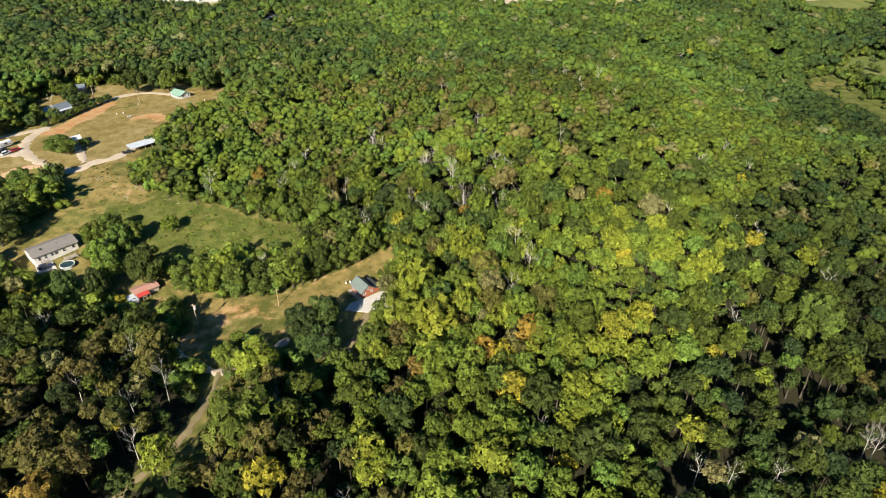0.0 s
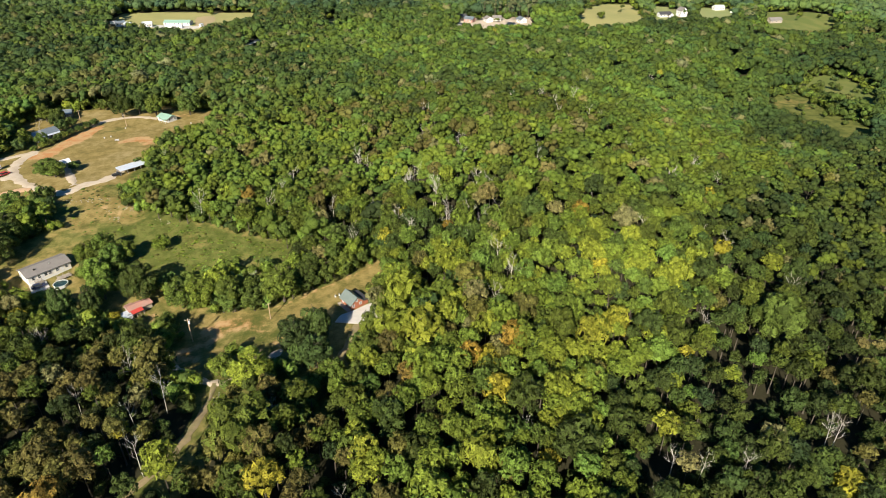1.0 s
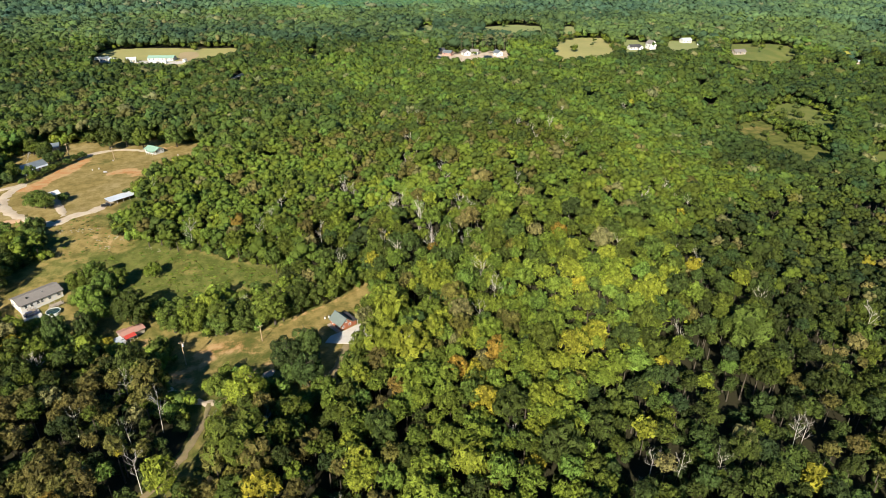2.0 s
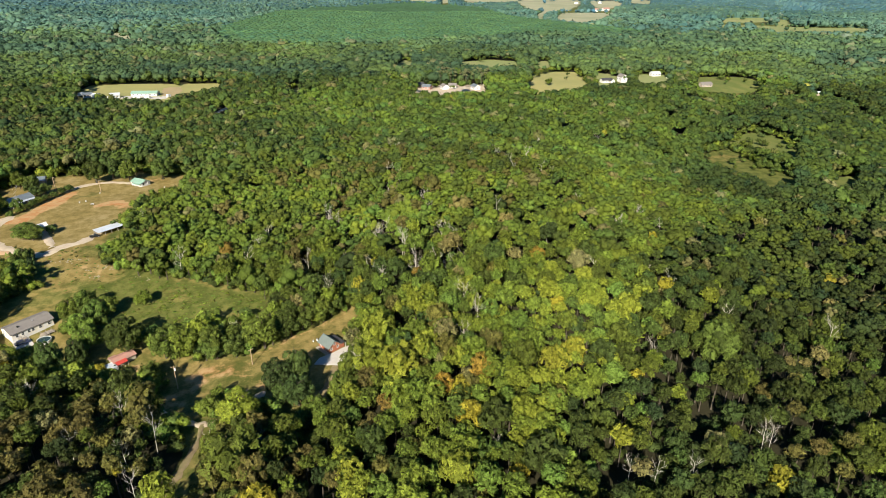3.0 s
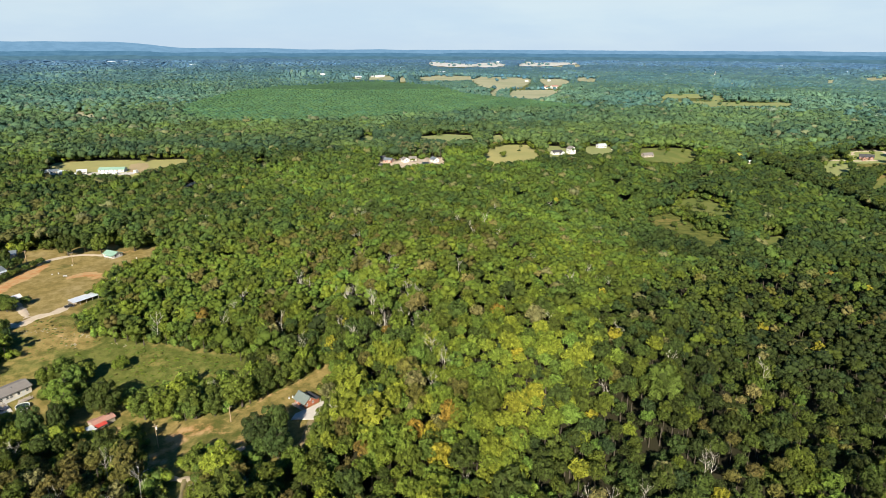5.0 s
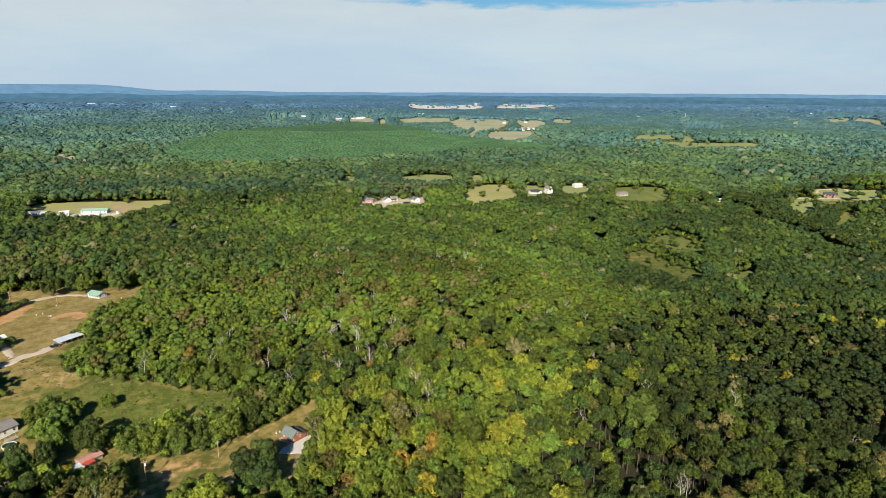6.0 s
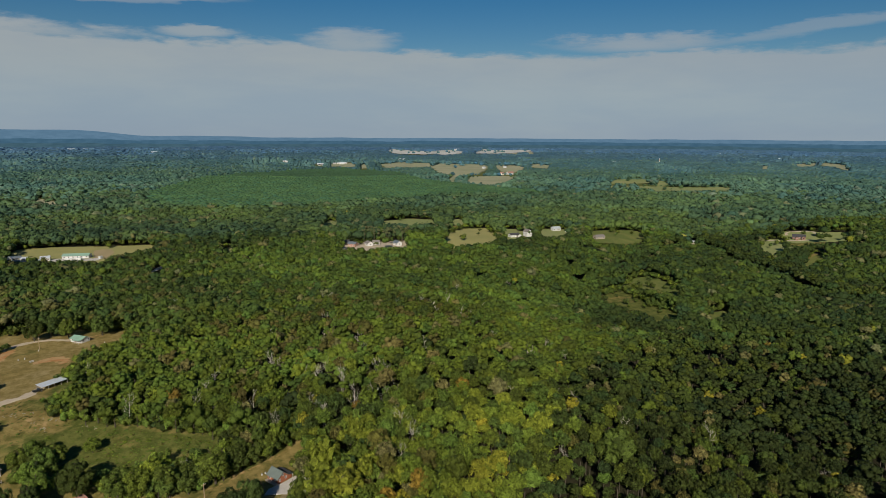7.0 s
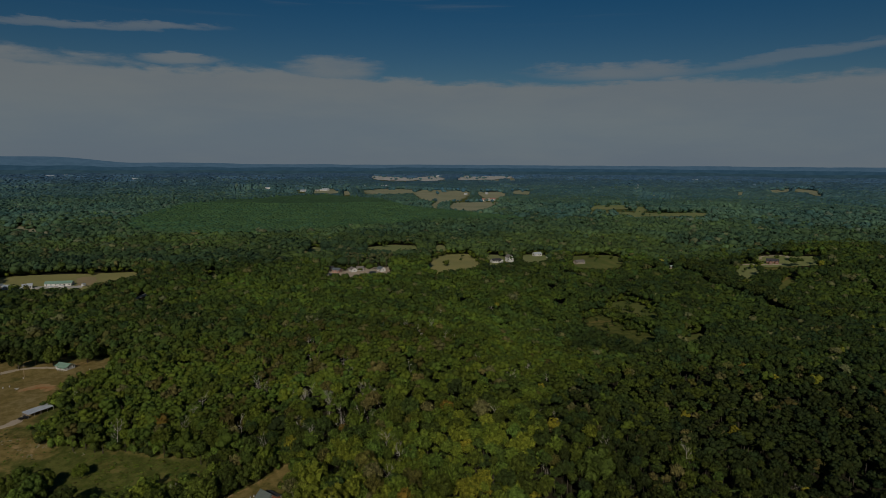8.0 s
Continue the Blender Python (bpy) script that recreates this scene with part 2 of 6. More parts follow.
def glass_material(name, colour, rough=0.06):
    m, t, out = material(name)
    b = N(t, "ShaderNodeBsdfPrincipled", i_Roughness=rough)
    b.inputs["Base Color"].default_value = (*colour, 1)
    b.inputs["Specular IOR Level"].default_value = 0.7
    t.links.new(b.outputs[0], out.inputs[0])
    return m


window_glass = glass_material("window glass", (0.03, 0.035, 0.04))
pool_water = glass_material("pool water", (0.025, 0.05, 0.045), 0.1)


def ground_material(name):
    """Forest floor, grass from green to straw, and bare clay, by the ground's own cover."""
    m, t, out = material(name)
    p = place_coords(t)
    big, mid, fine = noise_node(t, p, 0.035, 4.0), noise_node(t, p, 0.22, 4.0, 0.62), noise_node(t, p, 1.7, 4.0, 0.65)
    attr = {k: N(t, "ShaderNodeAttribute", attribute_type="GEOMETRY", attribute_name=k).outputs["Fac"] for k in ("grass", "dry", "soil")}
    # Floor colour kept below real litter, deepening the shade under the crowns.
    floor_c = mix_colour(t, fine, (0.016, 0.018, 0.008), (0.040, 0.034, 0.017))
    green = mix_colour(t, map_range(t, mid, 0.35, 0.65), (0.072, 0.088, 0.017), (0.138, 0.142, 0.036))
    straw = mix_colour(t, map_range(t, mid, 0.35, 0.65), (0.185, 0.138, 0.043), (0.280, 0.208, 0.076))
    dry = math_node(t, "ADD", attr["dry"], math_node(t, "MULTIPLY", math_node(t, "SUBTRACT", big, 0.5), 1.6))
    dry = math_node(t, "ADD", dry, math_node(t, "MULTIPLY", math_node(t, "SUBTRACT", mid, 0.5), 0.7))
    grass = mix_colour(t, map_range(t, dry, 0.25, 0.75), green, straw)
    grass = mix_colour(t, map_range(t, dry, 0.8, 1.4), grass, (0.34, 0.265, 0.13))
    grass = mix_colour(t, map_range(t, fine, 0.3, 0.75), mix_colour(t, 1.0, grass, (0.78, 0.8, 0.76), "MULTIPLY"), grass)
    clay = mix_colour(t, map_range(t, mid, 0.35, 0.65), (0.36, 0.17, 0.065), (0.38, 0.25, 0.12))
    soil = map_range(t, math_node(t, "ADD", attr["soil"], math_node(t, "MULTIPLY", math_node(t, "SUBTRACT", mid, 0.5), 0.9)), 0.42, 0.62)
    cover = map_range(t, math_node(t, "ADD", attr["grass"], math_node(t, "MULTIPLY", math_node(t, "SUBTRACT", mid, 0.5), 0.5)), 0.38, 0.62)
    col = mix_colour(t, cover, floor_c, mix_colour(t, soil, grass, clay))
    b = N(t, "ShaderNodeBsdfPrincipled", i_Roughness=0.95)
    b.inputs["Specular IOR Level"].default_value = 0.15
    t.links.new(col, b.inputs["Base Color"])
    bn = N(t, "ShaderNodeBump", i_Strength=0.4, i_Distance=0.3)
    t.links.new(math_node(t, "ADD", fine, mid), bn.inputs["Height"])
    t.links.new(bn.outputs[0], b.inputs["Normal"])
    t.links.new(b.outputs[0], out.inputs[0])
    return m


earth = ground_material("earth and grass")
hay = surface("mown hay", (0.30, 0.272, 0.10), 0.95, worn=(0.19, 0.20, 0.065), scale=0.012, fine=0.25, amount=0.9)
# Far stubble paled towards grey: distance haze put into its colour.
stubble = surface("hazed stubble", (0.30, 0.29, 0.18), 0.95, worn=(0.20, 0.22, 0.11), scale=0.008, fine=0.12, amount=0.9)
meadow_grass = surface("rough meadow grass", (0.098, 0.122, 0.024), 0.95, worn=(0.17, 0.165, 0.045), scale=0.06, fine=0.9, amount=0.9, bump=0.4)
pasture = surface("green pasture", (0.19, 0.22, 0.075), 0.95, worn=(0.26, 0.25, 0.105), scale=0.02, fine=0.3, amount=0.9)


# ------------------------------------------------------------------ mesh helpers
def smooth01(v):
    v = np.clip(v, 0.0, 1.0)
    return v * v * (3 - 2 * v)


def height(x, y):
    """The lie of the land."""
    x, y = np.asarray(x, float), np.asarray(y, float)
    r = np.hypot(x, y)
    z = (3.5 + 3 * smooth01((60 - x) / 160)) * smooth01((y - 165) / 95) + 6 * smooth01((y - 380) / 320) + 16 * smooth01((r - 1200) / 2600)
    z = z - 4 * np.exp(-(((x + 95) / 40) ** 2) - ((y - 158) / 35) ** 2)
    # the wooded hill, and the creek valley along its eastern foot
    hill = 13 * np.exp(-(((x - 45) / 95) ** 2) - ((y - 290) / 130) ** 2) * smooth01((x + 22) / 40)
    bank = 80 + 1.1 * np.maximum(0, y - 380)
    vale = (11 + 6 * smooth01((y - 220) / 150)) * smooth01((x - bank) / 130) * (1 - smooth01((x - 560) / 160)) * (1 - smooth01((y - 700) / 200))
    return z + hill - vale + 1.2 * np.sin(x / 83 + 1) * np.sin(y / 97 + 0.5) * smooth01((r - 120) / 300)


def inside(poly, x, y):
    """Which of the points lie in the polygon."""
    x, y = np.asarray(x, float), np.asarray(y, float)
    hit = np.zeros(x.shape, bool)
    for (ax, ay), (bx, by) in zip(poly, poly[1:] + poly[:1]):
        if ay != by:
            hit ^= ((ay > y) != (by > y)) & (x < (bx - ax) * (y - ay) / (by - ay) + ax)
    return hit


def array_mesh(name, verts, faces, attributes=(), smooth=False):
    """A mesh from arrays; faces all have the same number of corners."""
    mesh = bpy.data.meshes.new(name)
    k = faces.shape[1]
    mesh.vertices.add(len(verts))
    mesh.vertices.foreach_set("co", np.ascontiguousarray(verts, np.float32).ravel())
    mesh.loops.add(faces.size)
    mesh.loops.foreach_set("vertex_index", np.ascontiguousarray(faces, np.int32).ravel())
    mesh.polygons.add(len(faces))
    mesh.polygons.foreach_set("loop_start", np.arange(0, faces.size, k, dtype=np.int32))
    mesh.polygons.foreach_set("use_smooth", np.full(len(faces), smooth))
    for key, values in attributes:
        mesh.attributes.new(key, "FLOAT", "POINT").data.foreach_set("value", np.ascontiguousarray(values, np.float32))
    mesh.update(calc_edges=True)
    return mesh


def part(name, bm, mat, parent=None, label=""):
    """Links a bmesh as one mesh object, under a thing or a part."""
    mesh = bpy.data.meshes.new(name)
    bm.normal_update()
    bm.to_mesh(mesh)
    bm.free()
    mesh.materials.append(mat)
    ob = new(name, mesh)
    if parent is not None:
        ob.parent = parent
    return tagged(ob, label) if label else ob


def mesh_part(name, mesh, parent=None, label=""):
    ob = new(name, mesh)
    if parent is not None:
        ob.parent = parent
    return tagged(ob, label) if label else ob


def box(bm, lo, hi, turn=None):
    """A box between two corners."""
    vs = [bm.verts.new((x, y, z)) for x in (lo[0], hi[0]) for y in (lo[1], hi[1]) for z in (lo[2], hi[2])]
    for f in ((0, 1, 3, 2), (4, 6, 7, 5), (0, 4, 5, 1), (2, 3, 7, 6), (0, 2, 6, 4), (1, 5, 7, 3)):
        bm.faces.new([vs[i] for i in f])
    if turn is not None:
        for v in vs:
            v.co = turn @ v.co
    return vs


def boxes(*pairs):
    bm = bmesh.new()
    for lo, hi in pairs:
        box(bm, lo, hi)
    return bm


def prism(bm, profile, x0, x1):
    """A profile in (y, z) drawn out along x."""
    a = [bm.verts.new((x0, y, z)) for y, z in profile]
    b = [bm.verts.new((x1, y, z)) for y, z in profile]
    n = len(profile)
    bm.faces.new(a[::-1])
    bm.faces.new(b)
    for i in range(n):
        bm.faces.new((a[i], a[(i + 1) % n], b[(i + 1) % n], b[i]))


def tube(bm, a, b, ra, rb, sides=6):
    a, b = Vector(a), Vector(b)
    q = (b - a).to_track_quat("Z", "Y").to_matrix()
    rings = []
    for c, r in ((a, ra), (b, rb)):
        rings.append([bm.verts.new(c + q @ Vector((r * math.cos(2 * math.pi * i / sides), r * math.sin(2 * math.pi * i / sides), 0))) for i in range(sides)])
    for i in range(sides):
        bm.faces.new((rings[0][i], rings[0][(i + 1) % sides], rings[1][(i + 1) % sides], rings[1][i]))
    bm.faces.new(rings[0][::-1])
    bm.faces.new(rings[1])


def thing(name, x, y, turn=0.0, z=None, label="", category="", group="", kind=""):
    """An Empty on the ground that carries the parts of a thing. turn: degrees."""
    ob = new(name)
    ob.matrix_world = pose(x, y, float(height(x, y)) if z is None else z, 0, 0, turn)
    return tagged(ob, label, category, group, kind)


# ------------------------------------------------------------------ the plan: clearings, fields, tracks
COTTAGE_FIELD = [(-107, 168), (-103, 179), (-90, 174), (-71, 164.4), (-58.5, 166), (-45.4, 172), (-34, 180), (-19, 192), (-16, 182), (-19.6, 170.4),
                 (-16.7, 156.6), (-23, 149.6), (-25.4, 133), (-35, 127.5), (-42.4, 133), (-51, 144), (-61, 142), (-64.6, 132), (-71, 132),
                 (-81.6, 142), (-78, 152), (-88, 164), (-99, 163)]
WEED_FIELD = [(-163, 248), (-139.5, 256), (-128, 233.5), (-113, 225), (-75, 211.6), (-56, 202.5), (-47, 197), (-58, 189), (-70, 189.7), (-91, 184.4),
              (-98, 181.5), (-107, 184), (-112, 190), (-123, 199), (-135, 213), (-146, 217), (-155, 227)]
HOME_YARD = [(-185, 196), (-157, 209), (-146, 217), (-135, 213), (-123, 199), (-125, 184), (-107, 181), (-103, 179), (-107, 168), (-114.6, 162),
             (-140, 176), (-150, 180), (-175, 178)]
BARN_YARD = [(-225, 262), (-206, 285), (-204, 303), (-222, 316), (-222, 350), (-190, 361), (-162, 364), (-127, 360), (-118.5, 335), (-134, 313),
             (-138, 293), (-139.6, 279), (-138, 256), (-163, 248), (-175, 233), (-205, 230)]
MEADOW = [(280.4, 450.2), (295.6, 472.1), (309.1, 486.0), (332.6, 498.3), (341.0, 498.3), (344.6, 474.0), (348.7, 464.8), (335.5, 441.4), (327.6, 423.6), (317.2, 424.5), (317.4, 442.8), (307.7, 445.5), (298.5, 450.9), (289.3, 449.8)]
MEADOW_STRIP = [(241.9, 428.2), (259.6, 439.8), (277.5, 449.0), (285.1, 443.9), (282.5, 427.6), (282.1, 414.4), (284.6, 400.7), (287.2, 385.4), (290.7, 372.4), (288.0, 362.0), (276.0, 358.0), (264.0, 362.0), (260.5, 378.2), (262.0, 394.7), (255.2, 403.9), (247.5, 415.8)]
MEADOW_EDGE = [(312.3, 365.4), (323.6, 371.9), (336.4, 373.3), (332.2, 362.2), (315.7, 352.0), (305.0, 350.0)]
HEDGE = [(295.0, 444.8), (291.0, 429.8), (290.7, 416.8), (294.9, 409.1), (298.4, 400.4), (302.3, 390.3), (304.8, 378.6), (309.4, 373.1)]
STREAM = [(489.6, 642.6), (489.6, 608.8), (478.4, 567.7), (464.8, 526.2), (469.6, 510.2), (471.5, 483.6), (462.9, 450.8), (457.1, 410.3), (456.8, 385.4), (464.6, 365)]
GRASSLAND = [(-90, 138), (-62, 126), (-22, 127), (-14, 154), (-14, 194), (-47, 201), (-75, 215), (-128, 235), (-136, 256), (-135, 289), (-114, 326),
             (-123, 368), (-191, 366), (-224, 352), (-235, 292), (-232, 255), (-190, 178), (-139, 172), (-112, 158)]
CREEK = [(547.1, 516.8), (578.4, 541), (593.4, 547.4), (616.7, 548.1), (584.7, 530.1), (556.1, 507.7)]
TRAIL_GAP = [(-65, 128), (-60, 128), (-60, 110), (-63, 98), (-69, 91), (-72, 94), (-67, 101), (-65, 112)]
LANE_GAP = [(-60, 131), (-52, 139), (-46, 145), (-43, 141), (-50, 133), (-57, 127)]
NEAR_CLEARINGS = [COTTAGE_FIELD, WEED_FIELD, HOME_YARD, BARN_YARD, MEADOW, MEADOW_STRIP, MEADOW_EDGE, TRAIL_GAP, LANE_GAP]
FAR_FIELDS = {
    "depot_field": [(-299.8, 641.3), (-298.2, 662.5), (-258.2, 673.7), (-228.8, 669.3), (-171.1, 668.9), (-164.6, 653.8), (-186.2, 638.5), (-198.7, 622.5),
                    (-195.1, 593.7), (-207.4, 582.7), (-232.7, 592.3), (-263, 607.9)],
    "clearing_west": [(-94.4, 610.9), (-88.4, 630.7), (-80.4, 638.9), (-80.1, 614.4), (-87.6, 598.6)],
    "tan_field": [(154.7, 630.5), (163.1, 674.1), (177.5, 703.5), (207, 730), (239.3, 726.8), (235.5, 702.6), (221.9, 640.7), (196.4, 618.8), (174.3, 611.5),
                  (158.4, 613.4)],
    "farm_lawn": [(243.5, 697.1), (255, 720), (274.9, 712.4), (272.8, 684.1), (245.4, 645.5), (232.1, 635.7)],
    "barn_lawn": [(286.4, 681.8), (304.5, 707.7), (335.8, 701.6), (328.5, 670), (314.6, 651), (285.5, 651.8)],
    "strip_west": [(17.2, 788.4), (31.8, 836.1), (45.2, 834.7), (38.1, 798.4)],
    "strip_mid": [(93.4, 793.6), (105.7, 816.1), (146.9, 837.2), (179.7, 822.5), (178.6, 785.1), (152.3, 779.1), (123.2, 791.4)],
    "strip_east": [(195.5, 780.8), (209.5, 820.6), (229.4, 822.7), (221.4, 786.9)],
    "hay_field": [(486.6, 2228), (554.4, 2392), (704.7, 2291), (694.5, 2186), (610.1, 1961), (534.4, 1820), (480.3, 1785), (433.1, 1657), (401.2, 1557),
                  (392, 1595), (443.8, 1744), (444.1, 1891)],
    "hay_field_near": [(434.8, 1556), (496.7, 1719), (625.3, 1702), (624, 1660), (564.2, 1568), (521.3, 1489), (477.8, 1439), (452.9, 1462)],
    "hay_field_east": [(731.8, 2208), (824.3, 2182), (795.7, 2071), (722.7, 1935), (654.9, 1852), (670.7, 1960)],
    "hay_field_west": [(292.2, 2340), (409.8, 2501), (527.7, 2395), (507.3, 2263), (461.9, 2191), (326.9, 2254)],
    "town_field": [(169.3, 2402), (218.9, 2570), (215.2, 2317), (172.7, 2259)],
    "town_edge_field": [(231.5, 2312), (269.2, 2439), (246.1, 2202), (223.3, 2177)],
    "mill_field": [(868.7, 2211), (934, 2288), (938, 2176), (884.9, 2086), (865.6, 2146)],
    "river_field": [(611.3, 1375), (643.4, 1381), (834.7, 1320), (841.6, 1295), (946, 1242), (986, 1245), (995, 1181), (951, 1162), (810.4, 1190), (792.5, 1216),
                    (790.7, 1272)],
    "river_field_far": [(789.4, 1445), (856.4, 1509), (950, 1497), (922, 1438), (813.9, 1426)],
    "river_field_link": [(944, 1450), (966, 1446), (938, 1382), (897.1, 1345), (850.7, 1277), (834.1, 1281)],
    "hill_field_near": [(1887, 2038), (2004, 2082), (2119, 2131), (1924, 1944), (1895, 1970)],
    "hill_field": [(2068, 2064), (2188, 2164), (2048, 1906), (1855, 1719), (1980, 1901)],
    "east_far_field": [(1645, 1902), (1723, 1967), (1731, 1949), (1662, 1884)],
    "west_strip": [(-486, 1212), (-484.8, 1230), (-432.1, 1169), (-381.3, 1108), (-373.2, 1073), (-443.4, 1154)],
    "long_field": [(347.9, 653.2), (364.5, 680.4), (389.9, 679.1), (425.7, 671.5), (431.3, 656), (403.3, 632.4), (364.9, 617.9), (339.6, 618.6)],
    "brick_house_lawn": [(581.1, 623.4), (600.5, 640.8), (619.3, 624.8), (593.7, 592.5), (577.3, 585.5), (558.4, 572.6), (558.1, 590.8)],
    "upper_lawn": [(621, 640), (644.5, 657), (669, 640), (674.2, 621.2), (703.7, 605.6), (690, 592), (668, 594), (655, 606), (648, 612), (630, 622)],
    "creek_clearing": CREEK,
    "meadow": MEADOW,
    "meadow_strip": MEADOW_STRIP,
    "meadow_edge": MEADOW_EDGE,
    "hamlet_ground": [(31, 633), (39, 622), (52, 616), (62, 603), (72, 621), (84, 626), (94, 616), (107, 628), (109, 648), (84, 646), (66, 646), (45, 648)],
}
QUARRY = [(590.7, 4016), (663.3, 4319), (724.7, 3962), (826.3, 3753), (914, 3950), (1044, 4123), (1015, 3794), (980, 3586), (862.5, 3341),
          (784.7, 3348), (780, 3468), (701.3, 3327), (584.4, 3459), (554.5, 3616)]
QUARRY_EAST = [(1032, 3501), (1237, 4070), (1398, 4486), (1278, 3985), (1435, 4043), (1611, 4102), (1494, 3782), (1258, 3491), (1093, 3405)]
PINES = [(-249, 1014), (-287, 1244), (-273, 1406), (-228, 1619), (-18, 1947), (141, 1982), (272, 1880), (302, 1501), (476, 1145), (457, 1071),
         (294, 1087), (127, 1034), (-61, 944), (-161, 943)]
strip_seed = random.Random(77)
FAR_STRIPS = []
while len(FAR_STRIPS) < 34:
    d, a = strip_seed.uniform(1650, 4100), strip_seed.uniform(-0.5, 0.78)
    cx, cy, wide, deep, n = d * math.sin(a), d * math.cos(a), strip_seed.uniform(25, 85) * d / 2400, strip_seed.uniform(14, 34) * d / 2400, 9
    if -330 < cx < 520 and cy < 2050:
        continue
    FAR_STRIPS.append([(cx + wide * math.cos(6.283 * k / n) * strip_seed.uniform(0.75, 1.2), cy + deep * math.sin(6.283 * k / n) * strip_seed.uniform(0.6, 1.3)) for k in range(n)])
EYE_AT = (-7.0, -30.0, 127.0)   # about the middle of the flight, for what the crowns hide of the clearings

TRACKS = {
    "gravel_road": (gravel, 5.0, [(-197, 296), (-198.4, 283), (-194.7, 270), (-185, 259), (-170, 249.4), (-159.5, 246.5), (-155, 254), (-148, 259), (-143.5, 270.6)]),
    "yard_road": (gravel, 6.0, [(-216, 252), (-206, 257.6), (-198, 261.3), (-190, 264)]),
    "carport_drive": (gravel, 3.2, [(-158.5, 254), (-167, 266.6), (-173.4, 276)]),
    "upper_road": (gravel, 4.0, [(-197, 295), (-204, 288.6), (-222, 276)]),
    "house_road": (gravel, 4.2, [(-186, 331), (-181.7, 341), (-169, 348), (-153.4, 345.6)]),
    "lower_road": (red_clay, 4.5, [(-215, 236), (-192, 239), (-184, 248), (-176, 250.5)]),
    "lane": (gravel, 2.6, [(-90, 147), (-81, 141.4), (-71, 133.6), (-62.5, 129.4), (-56, 131), (-50, 138.2), (-46, 143.7)]),
    "driveway": (dirt, 2.4, [(-56, 122), (-43, 125.2), (-35.3, 129.8), (-29, 135), (-26, 143), (-23.6, 155)]),
    "woodland_trail": (dirt, 2.0, [(-62.5, 129.4), (-62, 120.4), (-63.8, 107.5), (-66.4, 99.6), (-71, 91.6), (-74, 84), (-80, 70)]),
}


def along(points, step=2.0):
    """Points and directions along a smooth line through the given ones."""
    pts = [Vector((*p, 0)) for p in points]
    pts = [2 * pts[0] - pts[1]] + pts + [2 * pts[-1] - pts[-2]]
    out = []
    for a, b, c, d in zip(pts, pts[1:], pts[2:], pts[3:]):
        n = max(2, int((c - b).length / step))
        for i in range(n):
            t = i / n
            out.append(0.5 * (2 * b + (c - a) * t + (2 * a - 5 * b + 4 * c - d) * t * t + (3 * b - a - 3 * c + d) * t**3))
    return out + [pts[-2]]


TRACKS["stream"] = (shaded_creek_bed, 5.0, STREAM)
TRACK_LINES = {k: along(v[2]) for k, v in TRACKS.items()}


def off_tracks(x, y, margin):
    """Whether points stand clear of the tracks."""
    clear = np.ones(np.shape(x), bool)
    for k, line in TRACK_LINES.items():
        for p in line:
            clear &= (x - p.x) ** 2 + (y - p.y) ** 2 > (TRACKS[k][1] / 2 + margin) ** 2
    return clear


def open_ground(x, y, tall, polys):
    """Whether a tree of that height would stand on, or hide, one of the clearings."""
    gone = np.zeros(np.shape(x), bool)
    ex, ey, ez = EYE_AT
    ez = ez - height(x, y)
    for share in (0.0, 0.35, 0.7, 1.0):
        k = ez / (ez - share * tall)
        for poly in polys:
            gone |= inside(poly, ex + (x - ex) * k, ey + (y - ey) * k)
    return gone


def square(x, y, r):
    return [(x - r, y - r), (x + r, y - r), (x + r, y + r), (x - r, y + r)]


# ground kept open round buildings: x, y, reach
PLOTS = [(-27, 167, 7), (-138, 268, 7), (-148, 344, 9), (-172, 274, 5), (-202, 314, 8), (-210, 350, 8), (-101, 171, 7), (-140, 189, 10), (-227, 607, 14),
         (-253, 598, 8), (-275, 603, 10), (-288, 611, 5), (37, 633.9, 6), (46, 627.9, 5), (64, 627.9, 5), (72, 631.9, 5), (80, 636, 5), (88, 637, 5), (98, 622.9, 6),
         (107, 630, 6), (249, 655, 10), (268, 663, 11), (320, 695, 10), (329, 679, 6), (346, 626, 4), (493.2, 645.5, 8), (632.5, 615, 9), (-138.5, 549, 4),
         (-143, 534, 4), (-141, 541, 4), (-146, 523, 4)]
FAR_PLOTS = [(1330, 2047, 15), (1234, 2200, 13), (-190, 2678, 20), (-130, 2632, 20), (85, 2347, 20), (174, 2403, 20), (-527, 3054, 27), (-409, 3104, 27),
             (-503, 1613, 10), (-1250, 3950, 31), (-1190, 4010, 27), (-1500, 3800, 27), (-700, 3400, 22), (300, 3000, 27), (1800, 3500, 27), (2300, 3000, 27), (1050, 4000, 27)]

# clusters of small far houses: x, y, how many, spread
town_seed = random.Random(23)
TOWN = []
for cx, cy, count, spread in ((60, 2500, 9, 60), (-90, 2520, 6, 45), (180, 2400, 4, 25), (430, 2670, 6, 40), (1890, 2290, 7, 55), (2110, 2350, 3, 35), (-1560, 4240, 6, 110),
                              (-1370, 4240, 4, 60), (-1040, 3620, 3, 45), (1750, 4040, 3, 60), (3130, 3070, 3, 50), (-457, 2346, 1, 0), (690, 2060, 2, 30)):
    for _ in range(count):
        TOWN.append((cx + town_seed.gauss(0, spread), cy + town_seed.gauss(0, spread * 0.5)))
FAR_PLOTS += [(x, y, 15) for x, y in TOWN]

